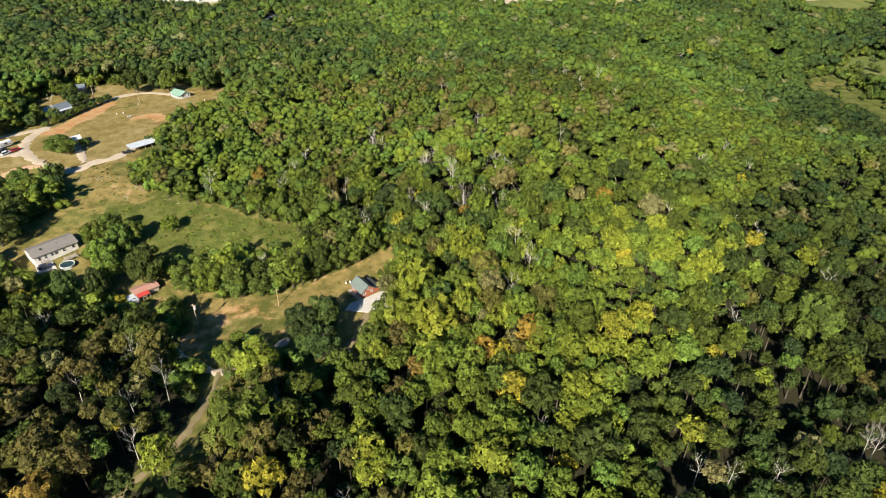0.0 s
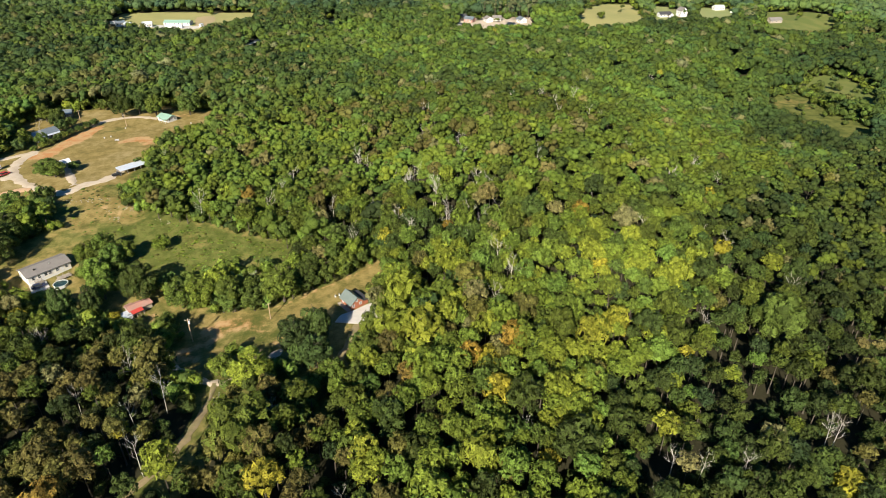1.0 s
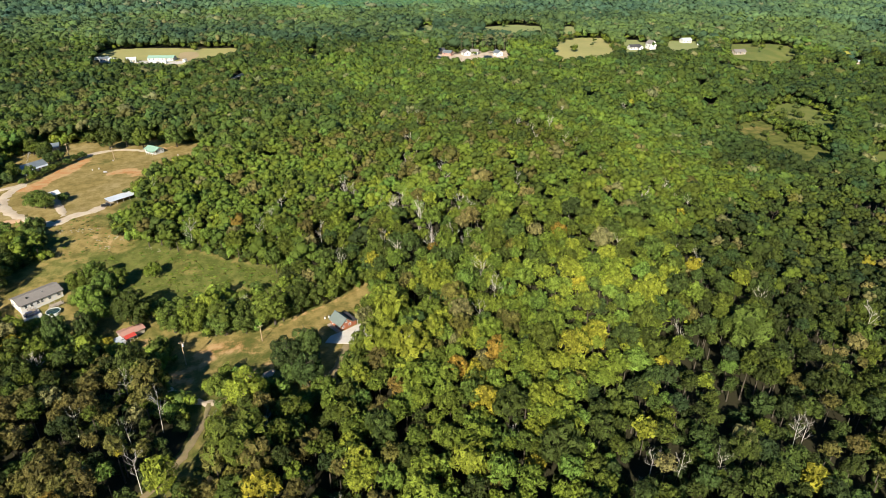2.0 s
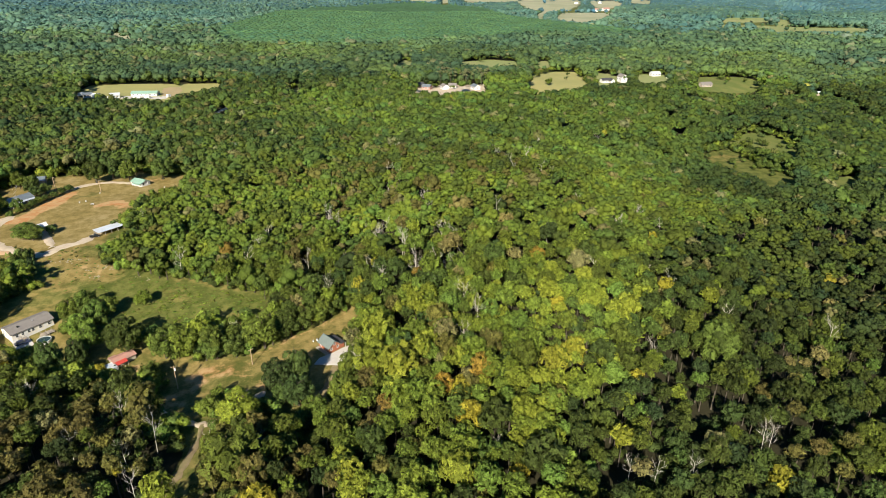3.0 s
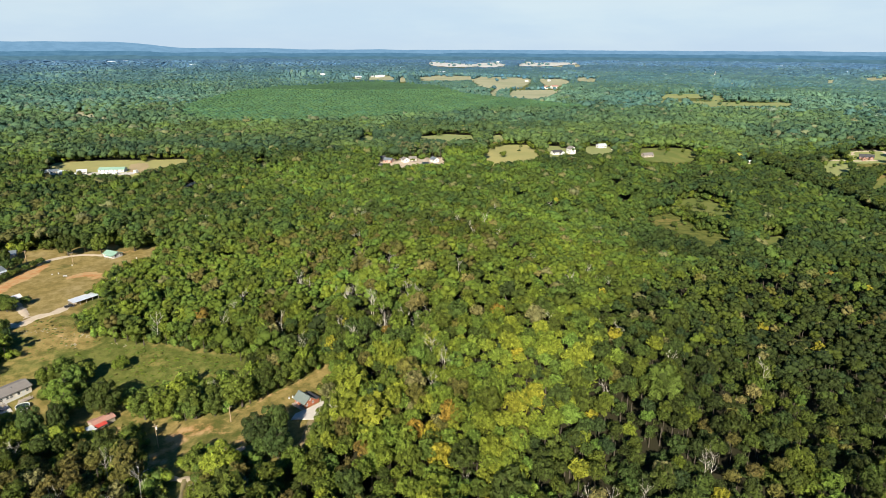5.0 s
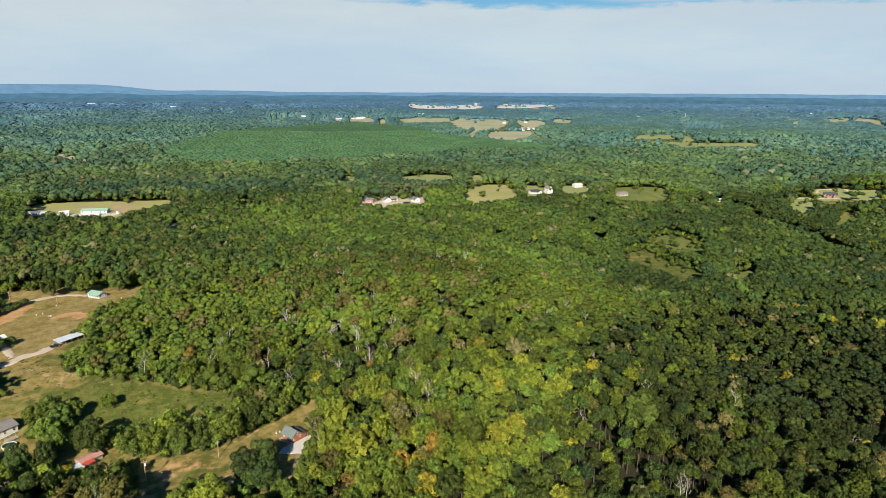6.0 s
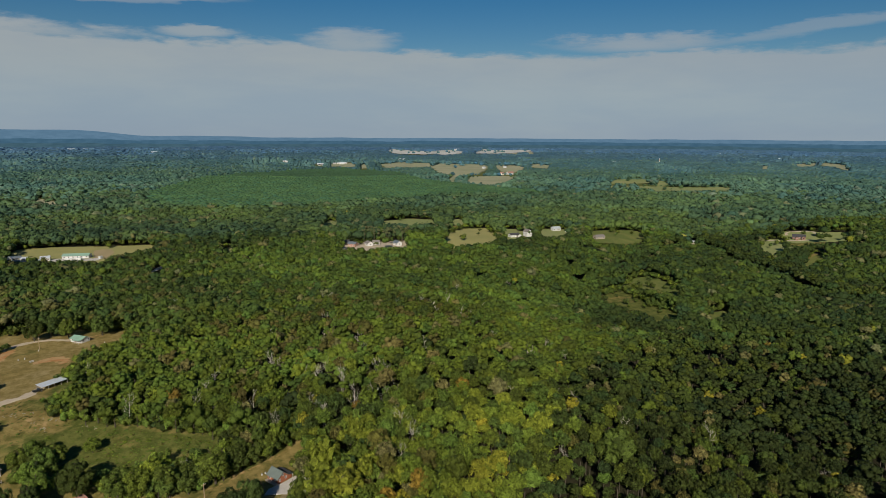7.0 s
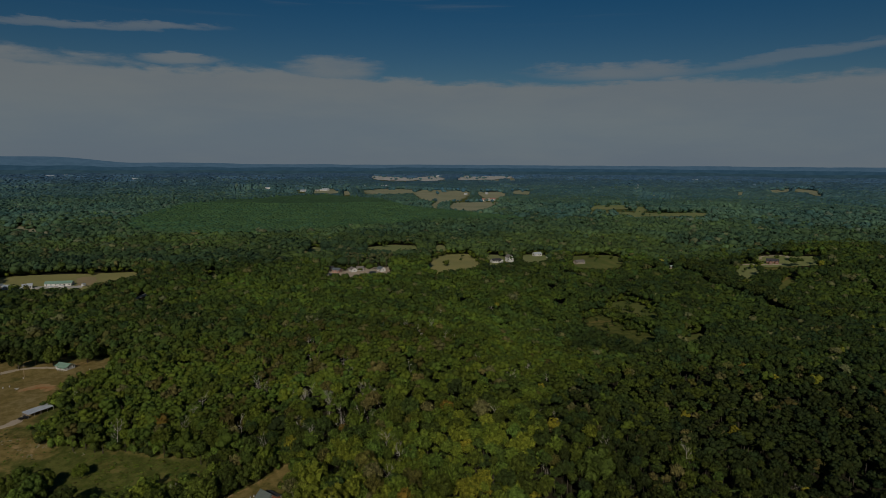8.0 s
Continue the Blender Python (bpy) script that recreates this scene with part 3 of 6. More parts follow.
# ------------------------------------------------------------------ ground
def build_ground():
    n, k = 232, 5.2
    u = np.sinh(k * np.linspace(-1, 1, n)) / math.sinh(k) * 4880
    gx, gy = np.meshgrid(-60 + u, 215 + u, indexing="ij")
    x, y = gx.ravel(), gy.ravel()
    rng = np.random.default_rng(3)
    z = height(x, y) + rng.normal(0, 0.06, x.shape)
    idx = np.arange(n * n).reshape(n, n)
    faces = np.stack([idx[:-1, :-1], idx[1:, :-1], idx[1:, 1:], idx[:-1, 1:]], -1).reshape(-1, 4)
    grass, dry, soil = np.zeros(x.shape), np.full(x.shape, 0.4), np.zeros(x.shape)
    for poly, d in ((GRASSLAND, 0.4), (COTTAGE_FIELD, 0.60), (WEED_FIELD, 0.12), (HOME_YARD, 0.50), (BARN_YARD, 0.88), (MEADOW, 0.14), (MEADOW_STRIP, 0.2), (MEADOW_EDGE, 0.05)):
        on = inside(poly, x, y)
        grass[on], dry[on] = 1.0, d
    dry[np.hypot(x, y) > 1100], grass[np.hypot(x, y) > 1100] = 0.1, 1.0
    rough = inside(WEED_FIELD, x, y)
    dry[rough] = 0.06 + 0.68 * smooth01((-100 - x[rough]) / 45) + 0.2 * np.sin(x[rough] / 7 + y[rough] / 4)
    bare = open_ground(x, y, np.full(x.shape, 13.0), NEAR_CLEARINGS + list(FAR_FIELDS.values()) + [square(*p) for p in PLOTS])
    grass[bare] = 1.0
    for a in range(8):
        for poly in (COTTAGE_FIELD, WEED_FIELD, BARN_YARD):
            grass[inside(poly, x + 7 * math.cos(a * 0.785), y + 7 * math.sin(a * 0.785))] = 1.0
    for line, reach, share in (([(-191, 288), (-188.5, 297), (-186, 308), (-184, 318), (-182, 328)], 5.2, 1.0), ([(-158, 309), (-151, 313), (-145, 307)], 5.0, 0.75),
                               ([(-152, 352), (-138, 352)], 5.0, 0.6), ([(-142, 245), (-150, 243), (-125, 226)], 4.0, 0.45),
                               ([(-50, 168), (-42, 174), (-33, 180.5), (-22, 189)], 2.4, 0.5), ([(-57, 155), (-50, 150), (-44, 146)], 4.0, 0.5), ([(-76, 140), (-73, 150), (-69, 158), (-58, 160)], 6.5, 0.55), ([(-104, 164), (-95, 166), (-88, 160)], 4.0, 0.5)):
        for p in along(line):
            soil = np.maximum(soil, share * np.exp(-((np.hypot(x - p.x, y - p.y) / reach) ** 4)))
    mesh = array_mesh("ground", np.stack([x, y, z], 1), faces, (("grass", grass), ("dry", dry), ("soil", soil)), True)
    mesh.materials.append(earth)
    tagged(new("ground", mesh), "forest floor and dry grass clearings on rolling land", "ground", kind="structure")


build_ground()


def ribbon(name, mat, width, line, lift, label):
    rng = np.random.default_rng(len(name))
    rows, lanes = len(line), 5
    verts = []
    for i, p in enumerate(line):
        d = (line[min(i + 1, rows - 1)] - line[max(i - 1, 0)]).normalized()
        side = Vector((-d.y, d.x, 0))
        w = width * (0.5 + 0.11 * rng.normal())
        for j in range(lanes):
            q = p + side * w * (2 * j / (lanes - 1) - 1)
            edge = abs(2 * j / (lanes - 1) - 1)
            verts.append((q.x, q.y, float(height(q.x, q.y)) + lift - (0.22 if edge > 0.9 else 0.0)))
    idx = np.arange(rows * lanes).reshape(rows, lanes)
    faces = np.stack([idx[:-1, :-1], idx[1:, :-1], idx[1:, 1:], idx[:-1, 1:]], -1).reshape(-1, 4)[:, ::-1]
    mesh = array_mesh(name, np.array(verts), faces, smooth=True)
    mesh.materials.append(mat)
    tagged(new(name, mesh), label, "creek" if name == "stream" else "road", kind="structure")


LABELS = {"stream": "creek bed between the trees, coloured dark for shade", "lower_road": "red clay track across the grass", "woodland_trail": "narrow dirt trail winding between the trees", "carport_drive": "short pale gravel drive up to the carport"}
for n, (key, (mat, width, _)) in enumerate(TRACKS.items()):
    ribbon(key, mat, width, TRACK_LINES[key], 0.22 + 0.012 * n, LABELS.get(key, "pale gravel road through the grass"))


def field_patch(name, poly, mat, label, lift=0.5, cell=14.0, kind="structure"):
    """A draped patch of ground with its outline cut on a fine grid."""
    xs, ys = [p[0] for p in poly], [p[1] for p in poly]
    cell = max(1.6, min(cell, (max(xs) - min(xs)) / (26 if ys[0] < 1600 else 14), (max(ys) - min(ys)) / (22 if ys[0] < 1600 else 8)))
    gx, gy = np.meshgrid(np.arange(min(xs) - 0.075 * max(0, max(xs)) - cell, max(xs) + 2 * cell, cell), np.arange(min(ys) * 0.925 - cell, max(ys) + 2 * cell, cell), indexing="ij")
    idx = np.arange(gx.size).reshape(gx.shape)
    faces = np.stack([idx[:-1, :-1], idx[1:, :-1], idx[1:, 1:], idx[:-1, 1:]], -1).reshape(-1, 4)
    x, y = gx.ravel(), gy.ravel()
    faces = faces[open_ground(x[faces].mean(1), y[faces].mean(1), 3.5 if ys[0] > 560 else 2.0, [poly])]
    used, faces = np.unique(faces, return_inverse=True)
    x, y = x[used], y[used]
    on = np.ones(x.shape)
    dry = on * FIELD_DRY.get(name, 0.5)
    if name == "meadow_strip":
        dry = -0.25 + 0.55 * smooth01((y - 396) / 22) * smooth01((442 - y) / 14)
    mesh = array_mesh(name, np.stack([x, y, height(x, y) + lift], 1), faces.reshape(-1, 4), (("grass", on), ("dry", dry), ("soil", on * 0.0)), True)
    mesh.materials.append(mat)
    return tagged(new(name, mesh), label, "field", kind=kind)


FIELD_DRY = {"tan_field": 0.95, "hay_field": 1.2, "hay_field_near": 1.1, "hay_field_east": 1.0, "river_field": 0.7, "depot_field": 0.75, "long_field": 0.1, "hamlet_ground": 1.0, "meadow": 0.06, "meadow_edge": 0.0, "creek_clearing": 0.2}
FIELD_MATERIAL = {"hamlet_ground": gravel, "meadow": meadow_grass, "meadow_strip": earth, "meadow_edge": meadow_grass, "clearing_west": pasture, "river_field": pasture, "river_field_far": pasture, "river_field_link": pasture, "creek_clearing": meadow_grass, "strip_west": pasture, "long_field": meadow_grass}
for key, poly in FAR_FIELDS.items():
    field_patch(key, poly, FIELD_MATERIAL.get(key, stubble if poly[0][1] > 1100 else hay if FIELD_DRY.get(key, 0.5) > 0.6 else pasture), "open grass field among the woods")
for n, poly in enumerate(FAR_STRIPS):
    field_patch("far_field", poly, (stubble, pasture, stubble)[n % 3], "small pale field among distant woods")
field_patch("bare_soil", [(-221.4, 643.0), (-216.1, 650.6), (-205.9, 647.4), (-200.7, 634.3), (-201.7, 617.7), (-210.2, 615.9), (-218.6, 626.6)], dry_soil, "bare tan soil at the end of a field", lift=0.62)
field_patch("quarry_floor", QUARRY, chalk, "bare white stone of a far quarry", lift=2.0, cell=40)
field_patch("quarry_floor_east", QUARRY_EAST, chalk, "bare white stone of a far quarry", lift=2.0, cell=40)


# ------------------------------------------------------------------ trees
def ico(detail):
    bm = bmesh.new()
    bmesh.ops.create_icosphere(bm, subdivisions=detail, radius=1.0)
    bm.verts.index_update()
    v = np.array([q.co[:] for q in bm.verts])
    f = np.array([[q.index for q in face.verts] for face in bm.faces])
    bm.free()
    return v, f


BALL = ico(1)


def lobed_crown(rng, lobes, lobe_r, sprays, size, squash=0.72, low=-0.3, core=0.66, loose=0.3, boughs=True, uneven=(0.82, 1.14)):
    """A broadleaf crown of radius about 1: rounded boughs over an inner mass, with leaf sprays standing off them."""
    ball_v, ball_f = BALL
    start = rng.uniform(0, 6.28)
    k = (np.arange(lobes) + 0.5) / lobes
    up = low + (0.98 - low) * k + rng.uniform(-0.1, 0.1, lobes)
    up = np.clip(up, -0.6, 0.98)
    a = start + 2.39996 * np.arange(lobes) + rng.uniform(-0.35, 0.35, lobes)
    flat = np.sqrt(1 - up * up)
    rs = lobe_r * rng.uniform(0.7, 1.3, lobes)
    cs = np.stack([flat * np.cos(a), flat * np.sin(a), up], 1) * ((1 - 0.75 * rs) * rng.uniform(0.78, 1.12, lobes))[:, None]
    if core:
        cs, rs = np.concatenate([cs, [[0, 0, -0.05]]]), np.concatenate([rs, [core]])
    vs, fs = [], []
    for n, (c, r) in enumerate(list(zip(cs, rs))[0 if boughs else -1:]):
        turn = rng.normal(size=(3, 3))
        q, _ = np.linalg.qr(turn)
        vs.append((ball_v @ q) * (r * rng.uniform(*uneven, len(ball_v)))[:, None] * (1, 1, 0.86) + c)
        fs.append(ball_f + n * len(ball_v))
    v, f = np.concatenate(vs), np.concatenate(fs)
    if sprays:
        weights = rs**2 / (rs**2).sum()
        found, normals, need = [], [], sprays
        while need > 0:
            m = need * 3
            which = rng.choice(len(rs), m, p=weights)
            d = rng.normal(size=(m, 3))
            d /= np.linalg.norm(d, axis=1)[:, None]
            p = cs[which] + d * (rs[which] * rng.uniform(0.9, 1.12, m))[:, None]
            deep = np.linalg.norm(p[:, None] - cs[None], axis=2) < rs[None] * 0.86
            keep = ~deep.any(1) & (d[:, 2] > -0.6)
            found.append(p[keep][:need])
            normals.append(d[keep][:need])
            need -= len(found[-1])
        p, d = np.concatenate(found), np.concatenate(normals)
        nrm = d + rng.normal(0, loose, d.shape) + (0, 0, 0.1)
        nrm /= np.linalg.norm(nrm, axis=1)[:, None]
        t = np.cross(nrm, rng.normal(size=d.shape))
        t /= np.linalg.norm(t, axis=1)[:, None]
        b = np.cross(nrm, t)
        s = size * rng.uniform(0.6, 1.4, len(p))[:, None]
        wob = rng.uniform(0.7, 1.3, (len(p), 3, 1))
        c = np.stack([p + s * (math.cos(g) * t + math.sin(g) * b) * wob[:, i] for i, g in enumerate((0.0, 2.1, 4.2))], 1).reshape(-1, 3)
        f = np.concatenate([f, np.arange(len(c)).reshape(-1, 3) + len(v)])
        v = np.concatenate([v, c])
    return v * (1, 1, squash), f


rng = np.random.default_rng(11)
HI = [lobed_crown(rng, 19, 0.28, 1900, 0.100, 0.8, -0.45, core=0.52, loose=0.22, boughs=False) for _ in range(9)]
MID = [lobed_crown(rng, 11, 0.34, 300, 0.20, 0.8, loose=0.2, core=0.55, boughs=False) for _ in range(10)]
MID_FAR = [lobed_crown(rng, 6, 0.40, 60, 0.17, 0.85, core=0.5, loose=0.3, uneven=(0.64, 1.26)) for _ in range(12)]
HILL = [lobed_crown(rng, 4, 0.48, 34, 0.22, 0.85, -0.1, core=0.0, loose=0.3, uneven=(0.66, 1.24)) for _ in range(14)]
HILL_FAR = [lobed_crown(rng, 2, 0.60, 16, 0.25, 0.85, 0.1, core=0.0, loose=0.3, uneven=(0.66, 1.24)) for _ in range(14)]
LOW = [lobed_crown(rng, 2, 0.60, 22, 0.27, 0.88, 0.0, core=0.0, uneven=(0.68, 1.2)) for _ in range(14)]
FAR = [lobed_crown(rng, 1, 0.9, 12, 0.34, 0.82, 0.5, core=0.0, uneven=(0.64, 1.22)) for _ in range(14)]


# the stretch of country that the flight looks over
STRETCH = [(-95, 40), (105, 40), (185, 60), (280, 140), (2600, 2060), (2600, 5000), (-3600, 5000)]


def scatter(spacing, x0, x1, y0, y1, seed):
    r = np.random.default_rng(seed)
    gx, gy = np.meshgrid(np.arange(x0, x1, spacing), np.arange(y0, y1, spacing * 0.87), indexing="ij")
    gx = gx + (np.arange(gx.shape[1]) % 2)[None] * spacing / 2
    x = gx.ravel() + r.uniform(-0.36, 0.36, gx.size) * spacing
    y = gy.ravel() + r.uniform(-0.36, 0.36, gx.size) * spacing
    a = np.degrees(np.arctan2(x + 12, y + 90))
    keep = (a > -41) & (a < 56) & inside(STRETCH, x, y)
    return x[keep], y[keep]


def scatter_all(spacing, x0, x1, y0, y1):
    """Woodland outside the stretch that is looked over."""
    r = np.random.default_rng(35)
    gx, gy = np.meshgrid(np.arange(x0, x1, spacing), np.arange(y0, y1, spacing * 0.87), indexing="ij")
    x = gx.ravel() + r.uniform(-0.4, 0.4, gx.size) * spacing
    y = gy.ravel() + r.uniform(-0.4, 0.4, gx.size) * spacing
    a = np.degrees(np.arctan2(x + 12, y + 90))
    keep = ~((a > -41) & (a < 56) & inside(STRETCH, x, y))
    return x[keep], y[keep]


def tints(x, y, r):
    """The mix of species over the land, with some shade put into the tint."""
    n = len(x)
    wave = np.sin(x / 31 + 0.7) * np.sin(y / 37 + 1.9) + 0.6 * np.sin(x / 13.0 + y / 17.0)
    t = 0.35 - 0.02 * smooth01((y - 380) / 260) + 0.06 * wave + r.normal(0, 1, n) * (0.07 + 0.05 * smooth01((280 - y) / 100) - 0.03 * smooth01((y - 560) / 300))
    # darker and lighter stands
    t += 0.055 * np.sin(x / 52 + 0.9 * np.sin(y / 61)) * np.sin(y / 44 + 0.8 * np.sin(x / 71)) * smooth01((y - 190) / 60)
    # trees of one kind stand together in small groups
    for size, sway in ((11.0, 0.055), (24.0, 0.04)):
        cell = np.floor((x + 3 * np.sin(y / 9)) / size) * 157.31 + np.floor((y + 3 * np.sin(x / 8)) / size) * 113.97
        t += sway * (2 * np.abs(np.modf(np.sin(cell) * 4375.85)[0]) - 1) * 1.4
    wx, wy = x + r.normal(0, 4, n), y + r.normal(0, 4, n)
    bright = inside(BRIGHT, x + r.normal(0, 15, n), y + r.normal(0, 15, n)) * 1.0                                       # the yellow-green stand beyond the cottage
    t += 0.20 * bright + 0.08 * bright * r.normal(0, 1, n)
    t += 0.07 * np.exp(-(((x + 50) / 75) ** 2) - ((y - 285) / 60) ** 2)
    t += 0.19 * inside(FRESH, wx, wy)
    east = (1 - inside(DARK, x + r.normal(0, 16, n), y + r.normal(0, 16, n))) * smooth01((x - 60) / 120) * smooth01((y - 190) / 90) * smooth01((560 - y) / 100)
    t += 0.05 * east
    # Eastern slope: leaf tint lowered for the black shadows between crowns.
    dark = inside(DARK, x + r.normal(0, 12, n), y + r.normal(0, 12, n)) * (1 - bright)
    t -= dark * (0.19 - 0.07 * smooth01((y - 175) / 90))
    # Tint evens out how brightly each belt's crown models take the sun.
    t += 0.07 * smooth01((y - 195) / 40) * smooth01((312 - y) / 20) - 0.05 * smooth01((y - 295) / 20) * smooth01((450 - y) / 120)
    # South-west corner: tint darkened for shaded gaps, and more brown trees.
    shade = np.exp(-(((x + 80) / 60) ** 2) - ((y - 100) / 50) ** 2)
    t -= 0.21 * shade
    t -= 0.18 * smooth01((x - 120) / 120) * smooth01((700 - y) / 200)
    # Crowns along the creek tinted down for its deep shade.
    t -= 0.20 * np.exp(-(((x - 490 - 12 * np.sin(y / 40)) / 24) ** 2)) * smooth01((y - 360) / 30) * smooth01((660 - y) / 30)
    out = smooth01((y - 540) / 120)
    t += out * (-0.02 + 0.09 * np.sin(x / 47 + 0.4 + np.sin(y / 60)) * np.sin(y / 83 + 1.2 + np.sin(x / 70)) + 0.07 * np.sin(x / 113 - y / 91))
    rows = np.abs(np.sin(x / 210 + y / 160) + 0.5 * np.sin(x / 90 - y / 240))
    t -= 0.14 * out * (rows < 0.10)
    t -= 0.12 * smooth01((-x - 20) / 120) * smooth01((y - 320) / 80) * smooth01((900 - y) / 200)
    t = np.clip(t, 0.03, 0.60 + 0.08 * bright)
    pick = r.uniform(size=n)
    brown = 0.022 + 0.12 * np.exp(-(((x + 10) / 120) ** 2) - ((y - 310) / 75) ** 2) + 0.62 * shade + 0.01 * dark + 0.13 * smooth01((-x - 20) / 120) * smooth01((y - 300) / 80)
    brown = brown * (1 - 0.65 * smooth01((y - 400) / 240))
    t = np.where(pick < brown * (1 - 0.8 * east), r.uniform(0.832, 0.875, n), t)
    t = np.where(pick > np.where(y < 230, 0.988, 0.998) - 0.02 * bright, r.uniform(0.72, 0.79, n), t)
    t = np.where((pick > 0.957) & (pick < 0.959) & (y < 262), r.uniform(0.93, 0.955, n), t)
    return np.where((pick > 0.92) & (pick < 0.95), r.uniform(0.985, 1.0, n), t)


def woods(name, templates, x, y, radius, lift, tint, mat, label, r, tall=(0.9, 1.25)):
    """All crowns of one belt of trees as one set of triangles."""
    vs, fs, ts, cools, at = [], [], [], [], 0
    cool = np.clip(r.normal(0.25, 0.35, len(x)), 0, 1) * (tint < 0.64)
    which, z = r.integers(0, len(templates), len(x)), height(x, y)
    turn = r.uniform(0, 2 * math.pi, len(x))
    stretch = radius * r.uniform(*tall, len(x))
    for k, (tv, tf) in enumerate(templates):
        sel = np.nonzero(which == k)[0]
        c, s = np.cos(turn[sel])[:, None], np.sin(turn[sel])[:, None]
        px = (tv[None, :, 0] * c - tv[None, :, 1] * s) * radius[sel, None] + x[sel, None]
        py = (tv[None, :, 0] * s + tv[None, :, 1] * c) * radius[sel, None] + y[sel, None]
        pz = tv[None, :, 2] * stretch[sel, None] + (z + lift)[sel, None]
        vs.append(np.stack([px, py, pz], -1).reshape(-1, 3))
        fs.append((tf[None] + (np.arange(len(sel)) * len(tv))[:, None, None]).reshape(-1, 3) + at)
        ts.append(np.repeat(tint[sel], len(tv)))
        cools.append(np.repeat(cool[sel], len(tv)))
        at += len(vs[-1])
    mesh = array_mesh(name, np.concatenate(vs), np.concatenate(fs), (("tint", np.concatenate(ts)), ("cool", np.concatenate(cools))), True)
    mesh.materials.append(mat)
    return tagged(new(name, mesh), label, "woods", kind="stuff")


ALL_CLEAR = NEAR_CLEARINGS + list(FAR_FIELDS.values()) + [QUARRY, QUARRY_EAST] + [square(*p) for p in PLOTS]
FAR_CLEAR = list(FAR_FIELDS.values()) + FAR_STRIPS + [QUARRY, QUARRY_EAST] + [square(*p) for p in FAR_PLOTS]

DEAD_AT = [(23.6, 173.5), (26.6, 162.9), (20.1, 152.7), (7.3, 200.5), (2.6, 220.3), (-27, 193), (-6, 200.2), (-60, 231), (104.1, 232.1), (108.2, 183.9),
           (119.8, 248.9), (-15, 139.7), (-70, 96), (-89, 125), (-84, 128), (-41, 110), (62.3, 88.8), (56.3, 90.7), (50.5, 84), (72.3, 87.9), (23.6, 101.3),
           (80.9, 136), (-21, 217), (19.9, 222.2), (-64, 121), (-118, 145), (-21, 84), (-31, 257), (118.3, 233.2), (-57, 239), (-8, 234.3), (97.6, 371.4),
           (156.5, 416.9), (98.6, 96.5), (-4, 140.4), (119.9, 159.9), (-63, 219), (14.8, 197.3), (-92, 221), (-62.5, 181.5), (-197, 305), (97.5, 97.4),
           (191.9, 124.3), (156.9, 151.7), (-95, 118), (-78, 112), (-100, 108), (-72, 118), (-88, 104), (-55, 112)]

# pale bare trees in a loose row below the crest of the hill
DEAD_AT += [(-7.5, 232.2), (3.4, 219.9), (20.1, 226.0), (-19.3, 217.0), (7.1, 203.3), (-12.0, 355.9), (-1.2, 327.0), (6.7, 367.8), (16.2, 262.6), (33.9, 248.3), (69.2, 320.3),
            (98.7, 368.8), (-32.0, 263.5), (-26.4, 256.1), (25.2, 218.2), (-11.8, 205.6), (20.3, 198.5), (-43.0, 211.2), (-37.7, 218.2), (82.9, 332.6)]
far_bare = random.Random(17)
for _ in range(64):
    DEAD_AT.append((far_bare.gauss(35, 75), far_bare.uniform(185, 400)))
DEAD_AT = [p for p in DEAD_AT if not open_ground(np.array([p[0]]), np.array([p[1]]), 12.0, NEAR_CLEARINGS[:4])[0] or p in ((-62.5, 181.5), (-197, 305))]

# crowns that stand out by colour or size: x, y, radius, tint
MARKED = [(-46, 99, 7.7, 0.3), (-38, 86, 4.2, 0.77), (10.7, 124.3, 3.3, 0.95), (23.3, 130.2, 3.8, 0.94), (46.6, 131.8, 4.4, 0.72), (54.3, 136.4, 3.8, 0.72),
          (-6, 119.2, 3.2, 0.92), (-16, 92.9, 3.7, 0.7), (-15, 86.9, 3.3, 0.68), (-2.1, 136.2, 6.4, 0.7), (-10, 140.2, 6.5, 0.66), (-8, 156.5, 6.3, 0.66),
          (10.8, 90, 4.6, 0.68), (-83, 82, 4.3, 0.93), (-62, 91, 4.2, 0.64), (-18, 98, 3.2, 0.66), (102.7, 137, 7, 0.3), (56.2, 97.4, 3.4, 0.7),
          (23.5, 107.9, 4.8, 0.18), (-11, 103.7, 4.1, 0.2), (33.6, 91.7, 5.3, 0.16)]
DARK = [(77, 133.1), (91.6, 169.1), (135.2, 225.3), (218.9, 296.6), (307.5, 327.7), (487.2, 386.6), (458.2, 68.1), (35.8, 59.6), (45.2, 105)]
FRESH = [(-25, 78), (41.6, 77.2), (50.7, 124.5), (-13, 136.6), (-22, 120)]
BRIGHT = [(-17, 168.7), (-5, 176), (21.6, 181.3), (54.2, 194.1), (78.2, 195.4), (91.6, 169.1), (77, 133.1), (50.7, 124.5), (25.3, 121.9), (-3, 123.8),
          (-13, 136.6)]
rng = np.random.default_rng(5)


